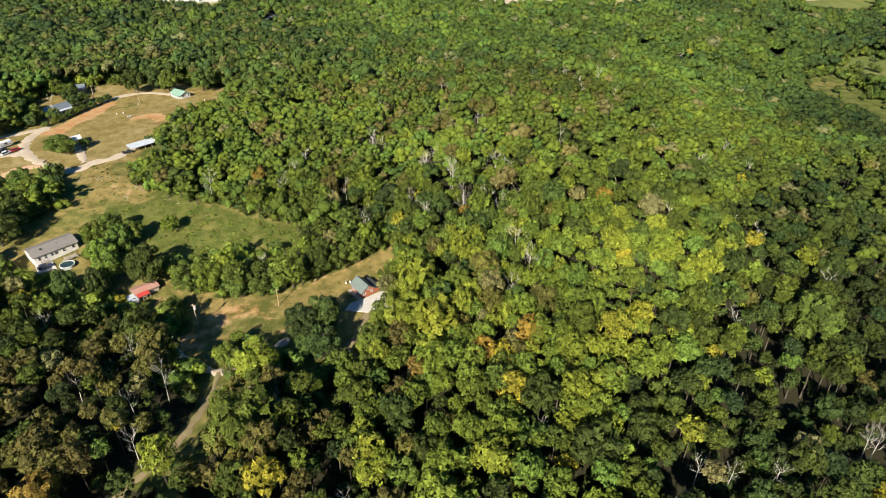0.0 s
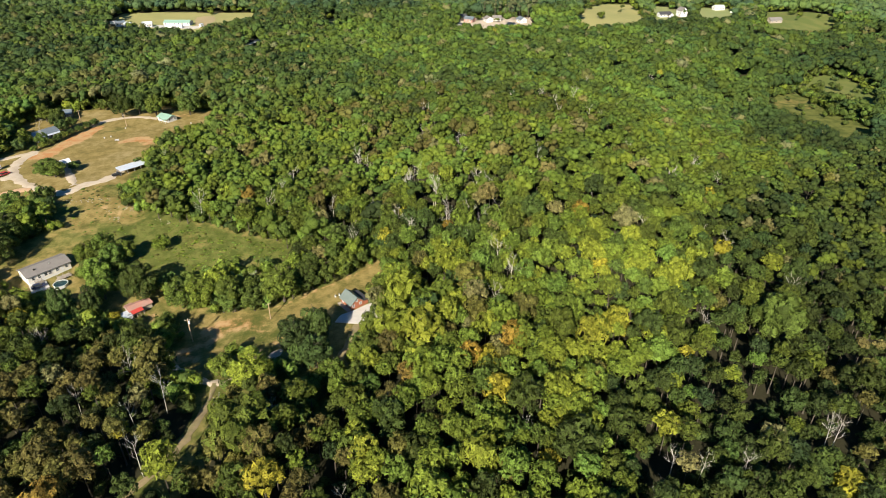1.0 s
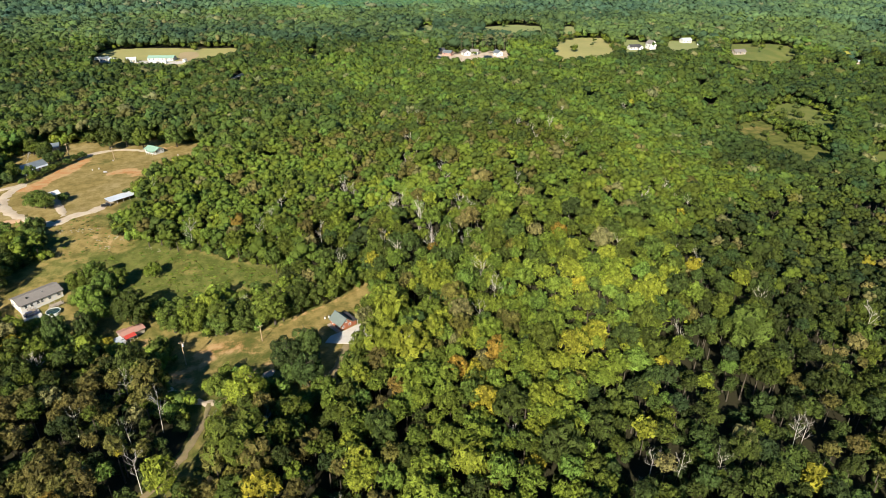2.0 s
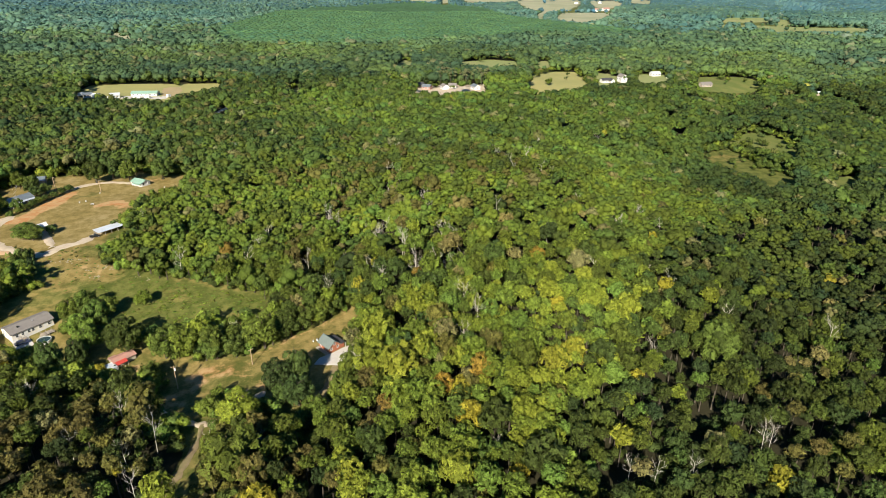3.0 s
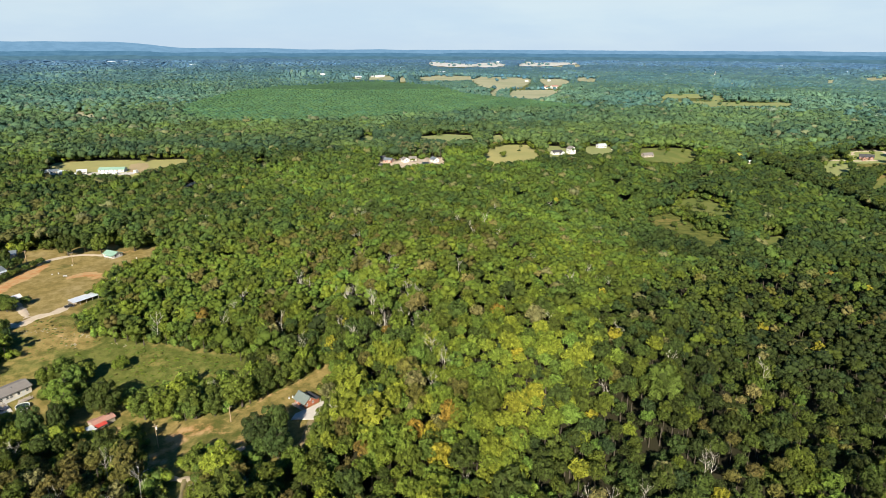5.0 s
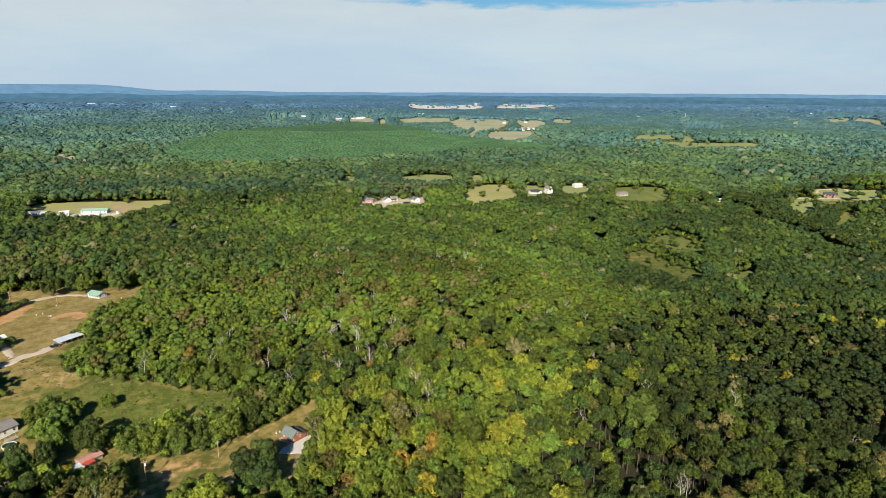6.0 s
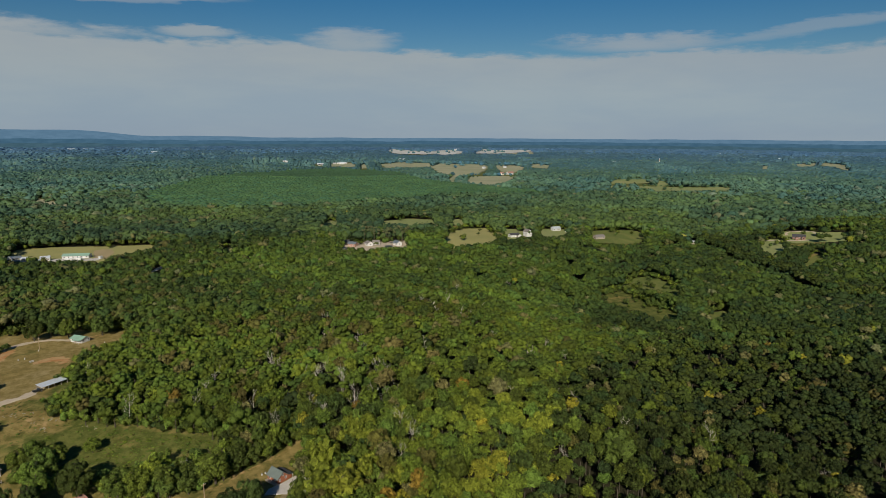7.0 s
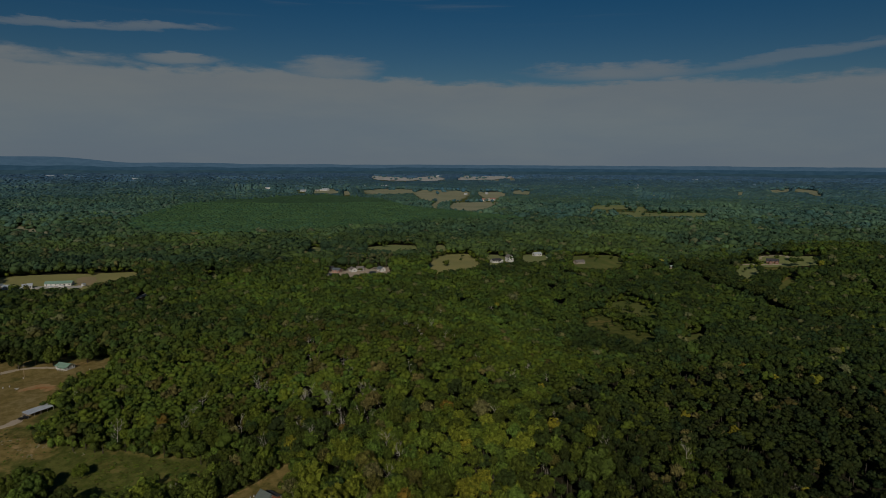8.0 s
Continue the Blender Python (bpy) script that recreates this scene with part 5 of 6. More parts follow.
TRUNKS = [trunk_mesh(i) for i in range(4)]
TINT_STEPS = [0.06, 0.14, 0.20, 0.26, 0.32, 0.38, 0.46, 0.54, 0.62, 0.68, 0.76, 0.84, 0.88, 0.95, 0.99]
TREE_WORDS = [(0.18, "dark green leafy tree"), (0.42, "mid-green leafy tree"), (0.6, "fresh green leafy tree"), (0.80, "yellow-green leafy tree turning to autumn"),
              (0.86, "olive-brown leafy tree"), (0.92, "russet-brown leafy tree"), (0.96, "orange autumn tree"), (1.1, "pale grey-green leafy tree")]
crown_meshes = {}


def crown_mesh(kind, tint):
    step = min(TINT_STEPS, key=lambda s: abs(s - tint))
    if (kind, step) not in crown_meshes:
        v, f = HI[kind % len(HI)]
        v = v * ((5.0, 5.0, 6.6) if kind < len(HI) else (5.0, 5.0, 7.2)) + (0, 0, 10.5 if kind < len(HI) else 5.6)
        mesh = array_mesh("crown", v, f, (("tint", np.full(len(v), step)), ("cool", np.full(len(v), (kind * 0.37 + step * 5.3) % 0.8 if step < 0.64 else 0.0))), True)
        mesh.materials.append(leaves)
        crown_meshes[kind, step] = mesh
    return crown_meshes[kind, step]


def single_tree(x, y, radius, tall, tint, r, where, group):
    """A tree of crown radius and crown-centre height, with its trunk."""
    ob = new("tree")
    z = float(height(x, y))
    lone = "yard" in group
    sx, sz = radius / 5.0, (tall / 6.1 if lone else tall / 10.5)
    ob.matrix_world = pose(x, y, z, 0, 0, r.uniform(0, 360)) @ Matrix.Diagonal((sx, sx, sz, 1))
    words = next(w for lim, w in TREE_WORDS if tint < lim)
    tagged(ob, words + " " + where, "tree", group)
    mesh_part("trunk", r.choice(TRUNKS), ob)
    mesh_part("crown", crown_mesh(r.randrange(len(HI)) + (len(HI) if lone else 0), tint), ob)
    return ob


pick = random.Random(4)
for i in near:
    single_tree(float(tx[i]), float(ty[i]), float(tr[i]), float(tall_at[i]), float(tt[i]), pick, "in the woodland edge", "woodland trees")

# trees that stand alone or in small groups in the clearings: x, y, crown radius, crown height, tint
YARD_TREES = [
    (-119.5, 161.0, 4.2, 8.0, 0.18), (-113.0, 166.0, 3.6, 6.6, 0.14), (-118.9, 183.8, 4.9, 5.7, 0.56), (-126.9, 194.9, 4.2, 4.9, 0.42), (-122.9, 199.0, 4.7, 5.4, 0.40), (-116.2, 192.2, 4.6, 5.3, 0.36),
    (-114.0, 196.8, 4.2, 4.8, 0.30), (-100.4, 175.8, 6.5, 7.8, 0.20), (-113.5, 175.7, 5.2, 6.0, 0.44), (-102.2, 202.8, 3.2, 3.7, 0.45),
    (-85.1, 170.6, 5.5, 6.3, 0.34), (-77.6, 172.0, 5.2, 6.0, 0.40), (-74.8, 177.3, 4.9, 5.6, 0.62), (-66.1, 166.7, 5.0, 5.8, 0.26),
    (-59.3, 166.3, 4.2, 4.9, 0.22), (-49.9, 170.3, 6.7, 7.7, 0.30), (-43.1, 176.6, 5.1, 5.8, 0.20), (-37.2, 180.2, 4.7, 5.4, 0.20),
    (-31.3, 184.6, 4.4, 5.0, 0.26), (-25.9, 189.6, 4.4, 5.1, 0.28), (-40.9, 142.6, 5.8, 6.6, 0.10), (-35.2, 147.2, 5.2, 7.0, 0.14),
    (-33.9, 134.8, 5.2, 6.0, 0.16), (-38.3, 135.8, 3.7, 4.2, 0.18), (-49.6, 125.4, 6.4, 7.4, 0.60), (-60.0, 132.9, 3.7, 4.3, 0.30),
    (-28.4, 128.3, 3.8, 4.4, 0.40), (-175.5, 265.5, 6.0, 4.3, 0.30), (-171.5, 263.5, 5.2, 3.9, 0.24), (-166.4, 271.8, 2.6, 2.2, 0.2), (-165.0, 223.5, 5.4, 5.0, 0.42), (-158.6, 218.8, 4.6, 4.3, 0.26), (-153.6, 219.2, 2.9, 2.5, 0.34), (-172.5, 230.5, 5.2, 4.9, 0.36),
    (-162.4, 241.0, 2.5, 3.3, 0.14), (-105.9, 163.6, 2.6, 2.1, 0.74), (-102.6, 161.8, 2.0, 1.6, 0.6), (-203.6, 331.5, 3.8, 4.0, 0.16), (-197.6, 324.3, 3.6, 3.6, 0.14), (-195.5, 330.2, 3.4, 3.4, 0.20),
    (-204.3, 309.3, 2.2, 1.8, 0.35), (-197.7, 296.0, 2.0, 1.5, 0.30), (-195.6, 300.6, 2.3, 1.7, 0.35), (-194.3, 305.4, 2.2, 1.6, 0.28),
    (-193.0, 310.0, 2.4, 1.9, 0.24), (-191.6, 314.6, 2.6, 2.1, 0.30), (-190.3, 319.2, 2.4, 1.9, 0.22), (-188.0, 323.6, 2.5, 2.0, 0.26), (-186.4, 329.5, 2.4, 2.0, 0.20), (-184.2, 333.5, 2.6, 2.2, 0.24), (-174.0, 347.0, 6.0, 7.4, 0.20), (-167.0, 353.5, 6.0, 7.0, 0.22), (-156.2, 350.1, 5.6, 6.9, 0.30),
    (-137.5, 352.5, 6.2, 7.3, 0.24), (-160.5, 203.5, 6.2, 6.6, 0.20), (-165.5, 212.5, 5.6, 5.8, 0.22), (-160.0, 192.9, 7.0, 8.2, 0.20),
    (-206.0, 338.5, 4.2, 4.8, 0.24), (-214.0, 340.5, 4.6, 5.4, 0.30), (-207.0, 305.0, 4.0, 4.6, 0.30), (-198.5, 305.5, 3.2, 3.4, 0.36)]
for x, y, radius, tall, tint in YARD_TREES:
    single_tree(x, y, radius, tall, tint, pick, "standing in the grass", "yard trees")


# dead trees: bare forked grey wood
def dead_tree_meshes(seed, twigs=2):
    r = random.Random(seed)
    stem, limbs = bmesh.new(), []
    top = r.uniform(8.0, 10.5)
    lean = Vector((r.uniform(-0.8, 0.8), r.uniform(-0.8, 0.8), top))
    tube(stem, (0, 0, -0.3), lean * 0.55, 0.18, 0.12, 6)
    tube(stem, lean * 0.55, lean, 0.12, 0.05, 6)

    def fork(bm, base, way, length, thick, level):
        tip = base + way * length
        mid = base + way * length * 0.5 + Vector((r.uniform(-1, 1), r.uniform(-1, 1), r.uniform(-0.3, 0.6))) * length * 0.14
        tube(bm, base, mid, thick, thick * 0.75, 4)
        tube(bm, mid, tip, thick * 0.75, thick * 0.4, 3)
        if level:
            for _ in range(4 if level > 1 else 3):
                w = (way + Vector((r.uniform(-1, 1), r.uniform(-1, 1), r.uniform(-0.3, 0.9))) * 0.8).normalized()
                fork(bm, base.lerp(tip, r.uniform(0.35, 1.0)), w, length * r.uniform(0.45, 0.75), thick * 0.55, level - 1)

    for i in range(7):
        a = i * 2.4 + r.uniform(-0.5, 0.5)
        w = Vector((math.cos(a), math.sin(a), r.uniform(0.4, 1.4))).normalized()
        limbs.append(bmesh.new())
        fork(limbs[-1], lean * r.uniform(0.5, 1.0), w, r.uniform(2.0, 3.2), 0.05, twigs)
    out = []
    for name, bm in (("trunk", stem), *(("limb", b) for b in limbs)):
        mesh = bpy.data.meshes.new(name)
        bm.to_mesh(mesh)
        bm.free()
        mesh.materials.append(dead_wood)
        out.append((name, mesh))
    return out


DEAD = [dead_tree_meshes(i + 70) for i in range(7)]
BARE = [dead_tree_meshes(i + 90, 1) for i in range(7)]
for n, (x, y) in enumerate(DEAD_AT):
    ob = thing("dead_tree", x, y, pick.uniform(0, 360), label="bare dead tree with pale grey forked branches", category="tree", group="dead trees")
    big = pick.uniform(0.55, 0.8) if y < 130 else pick.uniform(0.75, 0.95) if n < 70 else pick.uniform(0.65, 0.85)
    if (x, y) == (-62.5, 181.5):
        big = 0.62
    ob.matrix_world = ob.matrix_world @ Matrix.Diagonal((big, big, big * (pick.uniform(1.35, 1.55) if big > 0.65 else 1.0), 1))
    for name, mesh in (DEAD if y < 185 or n < 70 else BARE)[n % 7]:
        mesh_part(name, mesh, ob)


# ------------------------------------------------------------------ buildings
def add_window(parent, face, u, z, w, h, half_len, half_wid, frame_mat=None):
    """A framed window on one wall. face: front (-y), back (+y), east (+x) or west (-x)."""
    across = {"front": (half_wid, 180), "back": (half_wid, 0), "east": (half_len, -90), "west": (half_len, 90)}[face]
    bars = boxes(((-w / 2 - 0.12, 0.0, -h / 2 - 0.12), (-w / 2, 0.09, h / 2 + 0.12)), ((w / 2, 0.0, -h / 2 - 0.12), (w / 2 + 0.12, 0.09, h / 2 + 0.12)),
                 ((-w / 2, 0.0, h / 2), (w / 2, 0.09, h / 2 + 0.12)), ((-w / 2, 0.0, -h / 2 - 0.12), (w / 2, 0.12, -h / 2)), ((-w / 2, 0.02, -0.03), (w / 2, 0.07, 0.03)))
    ob = part("window", bars, frame_mat or white_paint, parent)
    shift = {"front": (u, -half_wid, z), "back": (u, half_wid, z), "east": (half_len, u, z), "west": (-half_len, u, z)}[face]
    ob.matrix_basis = pose(*shift, 0, 0, across[1])
    part("pane", boxes(((-w / 2, 0.012, -h / 2), (w / 2, 0.035, h / 2))), window_glass, ob, "dark glass pane")


def add_door(parent, face, u, w, h, half_len, half_wid, mat):
    turn = {"front": 180, "back": 0, "east": -90, "west": 90}[face]
    shift = {"front": (u, -half_wid, 0), "back": (u, half_wid, 0), "east": (half_len, u, 0), "west": (-half_len, u, 0)}[face]
    ob = part("door", boxes(((-w / 2, 0.004, 0.1), (w / 2, 0.07, h))), mat, parent)
    ob.matrix_basis = pose(*shift, 0, 0, turn)
    part("door_handle", boxes(((w / 2 - 0.16, 0.07, 1.0), (w / 2 - 0.06, 0.13, 1.12))), steel, ob)


def gable_house(name, x, y, turn, length, width, eave, rise, wall_mat, roof_mat, label, windows=(), doors=(), over=0.45, chimney=None, ribs=True, group="", z=None, category="house"):
    """A house with its ridge along local x; walls, roof slabs with overhang, windows, doors and chimney."""
    ob = thing(name, x, y, turn, z, label, category, group)
    hl, hw = length / 2, width / 2
    bm = bmesh.new()
    prism(bm, [(-hw, -0.6), (hw, -0.6), (hw, eave), (0, eave + rise), (-hw, eave)], -hl, hl)
    part("wall", bm, wall_mat, ob)
    slope = rise / hw
    thick = 0.16
    for side in (-1, 1):
        bm = bmesh.new()
        a, b = (0.0, eave + rise + 0.03), (side * (hw + over), eave - slope * over + 0.03)
        prof = [a, b, (b[0], b[1] + thick), (0.0, a[1] + thick)]
        prism(bm, prof if side > 0 else prof[::-1], -hl - over, hl + over)
        slab = part("roof", bm, roof_mat, ob)
        if ribs:
            n = max(3, int(length / 0.9))
            rib = None
            for i in range(n + 1):
                xx = -hl - over + 0.05 + (length + 2 * over - 0.15) * i / n
                if rib is None:
                    rb = bmesh.new()
                    prism(rb, ([(0.0, a[1] + thick), (b[0], b[1] + thick), (b[0], b[1] + thick + 0.05), (0.0, a[1] + thick + 0.05)])[:: side], 0.0, 0.05)
                    rib = part("seam", rb, roof_mat, slab)
                    rib.location.x = xx
                else:
                    mesh_part("seam", rib.data, slab).location.x = xx
    part("ridge_cap", boxes(((-hl - over, -0.18, eave + rise + 0.12), (hl + over, 0.18, eave + rise + 0.26))), roof_mat, ob)
    for w in windows:
        add_window(ob, *w, hl, hw)
    for face, u, mat in doors:
        add_door(ob, face, u, 0.95, 2.05, hl, hw, mat)
    if chimney:
        part("chimney", boxes(((chimney - 0.4, 0.3, eave), (chimney + 0.4, 1.1, eave + rise + 1.0)), ((chimney - 0.47, 0.23, eave + rise + 1.0), (chimney + 0.47, 1.17, eave + rise + 1.12))), brick_wall, ob)
    return ob


def lean_to(parent, x0, x1, y_in, y_out, z_in, z_out, mat, posts=True, post_mat=None):
    """A sloping roof on posts along a wall."""
    bm = bmesh.new()
    prof = [(y_in, z_in), (y_out, z_out), (y_out, z_out + 0.12), (y_in, z_in + 0.12)]
    prism(bm, prof if y_out > y_in else prof[::-1], x0, x1)
    part("porch_roof", bm, mat, parent)
    if posts:
        for px in np.linspace(x0 + 0.15, x1 - 0.15, 4):
            yy = y_out - 0.12 * np.sign(y_out - y_in)
            part("post", boxes(((px - 0.07, yy - 0.07, -0.2), (px + 0.07, yy + 0.07, z_out + 0.02))), post_mat or white_paint, parent)


cottage = gable_house("cottage", -26.3, 167.0, -51.5, 7.2, 5.4, 2.35, 2.3, red_boards, green_grey_metal, "red board cottage with a steep grey-green metal roof",
                      [("east", 0.0, 3.3, 0.7, 0.8), ("east", 1.5, 1.55, 0.75, 0.95), ("east", -1.6, 1.4, 0.75, 0.95), ("front", -2.0, 1.4, 0.8, 0.95), ("front", 1.6, 1.4, 0.8, 0.95)],
                      [("east", -0.1, red_boards)], z=0.1)
lean_to(cottage, -3.9, 3.9, 2.78, 5.3, 2.28, 1.85, dark_shingle)
part("side_wall", boxes(((-3.4, 2.7, -0.6), (3.4, 4.8, 1.8))), red_boards, cottage)
part("porch_floor", boxes(((-3.6, -4.2, -0.5), (3.6, -2.71, 0.16))), grey_boards, cottage)
cottage.matrix_world = cottage.matrix_world @ Matrix.Diagonal((0.9, 0.9, 0.86, 1))

home = gable_house("manufactured_home", -140.2, 189.5, 49.3, 14.6, 8.2, 2.9, 1.35, cream_siding, shingle, "long cream manufactured home with a grey shingle roof and wooden decks",
                   [("front", u, 1.75, 0.9, 1.15) for u in (-5.6, -3.6, -1.4, 0.0, 2.6, 5.8)] + [("west", 0.0, 1.75, 0.9, 1.15), ("west", 2.3, 1.75, 0.9, 1.15)],
                   [("front", -2.5, white_paint), ("front", 4.3, white_paint)], ribs=False)
part("roof_vent", boxes(((-4.2, -2.2, 3.4), (-3.6, -1.7, 4.25))), dark_opening, home, "dark roof vent")
part("roof_vent", boxes(((1.2, -1.8, 3.5), (1.6, -1.4, 4.2))), steel, home, "pale roof vent")
part("skirting", boxes(((-7.33, -4.13, -0.7), (7.33, 4.13, 0.55))), white_paint, home, "pale panelled skirting")


def deck(x, y, turn, length, width, high, label):
    ob = thing("wooden_deck", x, y, turn, label=label, category="deck")
    n = int(length / 0.3)
    for i in range(n):
        part("plank", boxes(((-length / 2 + i * 0.3, -width / 2, high - 0.06), (-length / 2 + i * 0.3 + 0.27, width / 2, high))), grey_boards, ob)
    for sx in (-1, 0, 1):
        for sy in (-1, 1):
            part("post", boxes(((sx * (length / 2 - 0.08) - 0.06, sy * (width / 2 - 0.08) - 0.06, -0.8), (sx * (length / 2 - 0.08) + 0.06, sy * (width / 2 - 0.08) + 0.06, high + 1.0))), grey_boards, ob)
    part("rail", boxes(((-length / 2, -width / 2, high + 0.95), (length / 2, -width / 2 + 0.12, high + 1.02)), ((-length / 2, -width / 2 + 0.12, high + 0.95), (-length / 2 + 0.12, width / 2, high + 1.02))), grey_boards, ob)
    part("stairs", boxes(*[((-length / 2 - 0.3 * (i + 1), -0.6, -0.5), (-length / 2 - 0.3 * i, 0.6, high - 0.18 * (i + 1))) for i in range(3)]), grey_boards, ob)


deck(-132.3, 186.6, 49.3, 4.2, 2.6, 0.7, "weathered wooden deck with a rail at the home's door")
deck(-139.3, 182.9, 49.3, 2.4, 1.8, 0.7, "small weathered wooden deck at the home's side door")

pool = thing("swimming_pool", -131.6, 182.2, 0, label="round above-ground swimming pool with a pale rim", category="pool")
ring = bmesh.new()
for i in range(28):
    a0, a1 = 2 * math.pi * i / 28, 2 * math.pi * (i + 1) / 28
    for r0, r1, z0, z1 in ((2.3, 2.36, -0.3, 0.95), (2.25, 2.5, 0.95, 1.0)):
        vs = [ring.verts.new((r * math.cos(a), r * math.sin(a), z)) for a in (a0, a1) for r in (r0, r1) for z in (z0, z1)]
        for f in ((0, 1, 5, 4), (2, 6, 7, 3), (1, 3, 7, 5), (0, 4, 6, 2)):
            ring.faces.new([vs[k] for k in f])
part("pool_wall", ring, white_paint, pool)
disc = bmesh.new()
bmesh.ops.create_circle(disc, cap_ends=True, radius=2.32, segments=28, matrix=Matrix.Translation((0, 0, 0.8)))
part("water", disc, pool_water, pool, "dark greenish pool water")

for key, corners in (("parking_slab", [(-142.5, 181.5), (-138, 184.6), (-134.3, 180.3), (-139.2, 177.0)]), ("cottage_pad", [(-31, 156.8), (-29.6, 160.4), (-25, 163.2), (-19.4, 167.5), (-16.8, 158.5), (-21.6, 155.2)])):
    bm = bmesh.new()
    low = [bm.verts.new((x, y, float(height(x, y)) - 0.3)) for x, y in corners]
    top = [bm.verts.new((x, y, float(height(x, y)) + 0.27)) for x, y in corners]
    bm.faces.new(top)
    for i in range(len(corners)):
        bm.faces.new((low[i], low[(i + 1) % len(low)], top[(i + 1) % len(top)], top[i]))
    bmesh.ops.recalc_face_normals(bm, faces=bm.faces)
    tagged(part(key, bm, concrete), "pale concrete slab beside the house", "pavement", kind="structure")

# long low shed with a patched red roof
shed = gable_house("shed", -100.2, 170.6, 46, 8.6, 4.6, 2.2, 0.8, grey_boards, faded_metal, "low shed with a patched red metal roof and grey annex",
                   [("east", -1.2, 1.4, 0.8, 0.8)], [("front", 1.5, grey_boards)], category="shed")
lean_to(shed, -4.2, 0.2, -2.34, -4.5, 2.32, 1.9, red_metal, True, grey_boards)
part("annex_wall", boxes(((-7.4, -4.4, -0.6), (-4.35, -0.4, 1.6))), white_paint, shed)
bm = bmesh.new()
prism(bm, [(-4.7, 1.64), (-0.1, 1.84), (-0.1, 1.96), (-4.7, 1.76)], -7.7, -4.32)
part("annex_roof", bm, pale_metal, shed, "dull grey metal annex roof")
bm = bmesh.new()
prism(bm, [(2.4, 2.15), (4.1, 1.8), (4.1, 1.9), (2.4, 2.27)][::1], -4.2, -1.0)
part("porch_roof", bm, faded_metal, shed)
part("back_wall", boxes(((-4.0, 2.34, -0.6), (-1.2, 3.8, 1.75))), grey_boards, shed)
shed.matrix_world = shed.matrix_world @ Matrix.Diagonal((0.88, 0.88, 0.88, 1))


def open_barn(name, x, y, turn, length, width, high, roof_mat, label):
    """A metal roof on posts, boarded at the back."""
    ob = thing(name, x, y, turn, label=label, category="shed")
    bm = bmesh.new()
    prism(bm, [(-width / 2, high), (width / 2, high + 0.5), (width / 2, high + 0.62), (-width / 2, high + 0.12)], -length / 2, length / 2)
    roof = part("roof", bm, roof_mat, ob)
    rb = bmesh.new()
    prism(rb, [(-width / 2, high + 0.12), (width / 2, high + 0.62), (width / 2, high + 0.67), (-width / 2, high + 0.17)], 0.0, 0.06)
    seam = part("seam", rb, roof_mat, roof)
    seam.location.x = -length / 2
    for i in range(1, int(length / 0.9)):
        mesh_part("seam", seam.data, roof).location.x = -length / 2 + 0.9 * i
    part("back_wall", boxes(((-length / 2 + 0.2, width / 2 - 0.3, -0.5), (length / 2 - 0.2, width / 2 - 0.2, high + 0.4))), grey_boards, ob)
    for i in range(5):
        xx = -length / 2 + 0.2 + (length - 0.4) * i / 4
        part("post", boxes(((xx - 0.08, -width / 2 + 0.2, -0.5), (xx + 0.08, -width / 2 + 0.36, high + 0.05))), grey_boards, ob)
    return ob


open_barn("pole_barn", -139.4, 270.9, 48, 13.0, 5.4, 2.0, pale_metal, "open pole barn with a pale metal roof by the trees")
open_barn("carport", -172.5, 275.5, -55, 6.0, 5.0, 2.5, white_paint, "white-roofed carport beside a bushy tree")

green = gable_house("green_roofed_house", -147.5, 343.0, -34, 9.0, 6.0, 2.2, 1.2, white_paint, green_metal, "white house with a pale green metal roof",
                    [("east", -1.8, 1.6, 0.9, 1.1), ("east", 1.8, 1.6, 0.9, 1.1), ("front", -3, 1.6, 0.9, 1.1), ("front", 2, 1.6, 0.9, 1.1)], [("front", 0.0, grey_boards)])
lean_to(green, -1.0, 4.6, -3.04, -5.0, 2.1, 1.85, green_metal)
metal_house = gable_house("metal_roofed_house", -203.0, 315.5, 58, 13.0, 7.4, 2.7, 1.5, white_paint, grey_metal, "white house under trees with a grey metal roof",
                          [("west", 0.0, 1.7, 1.0, 1.1), ("front", -4, 1.6, 0.9, 1.1), ("front", 0, 1.6, 0.9, 1.1), ("front", 4, 1.6, 0.9, 1.1)], [("front", 2.0, grey_boards)])
lean_to(metal_house, -6.5, 6.5, -3.74, -5.8, 2.5, 2.1, pale_metal)
gable_house("grey_house", -210.0, 348.5, 18, 12.0, 7.0, 2.6, 1.5, grey_boards, grey_metal, "small grey house half hidden by trees",
            [("front", -3, 1.6, 0.9, 1.1), ("front", 3, 1.6, 0.9, 1.1)], [("front", 0.0, white_paint)])


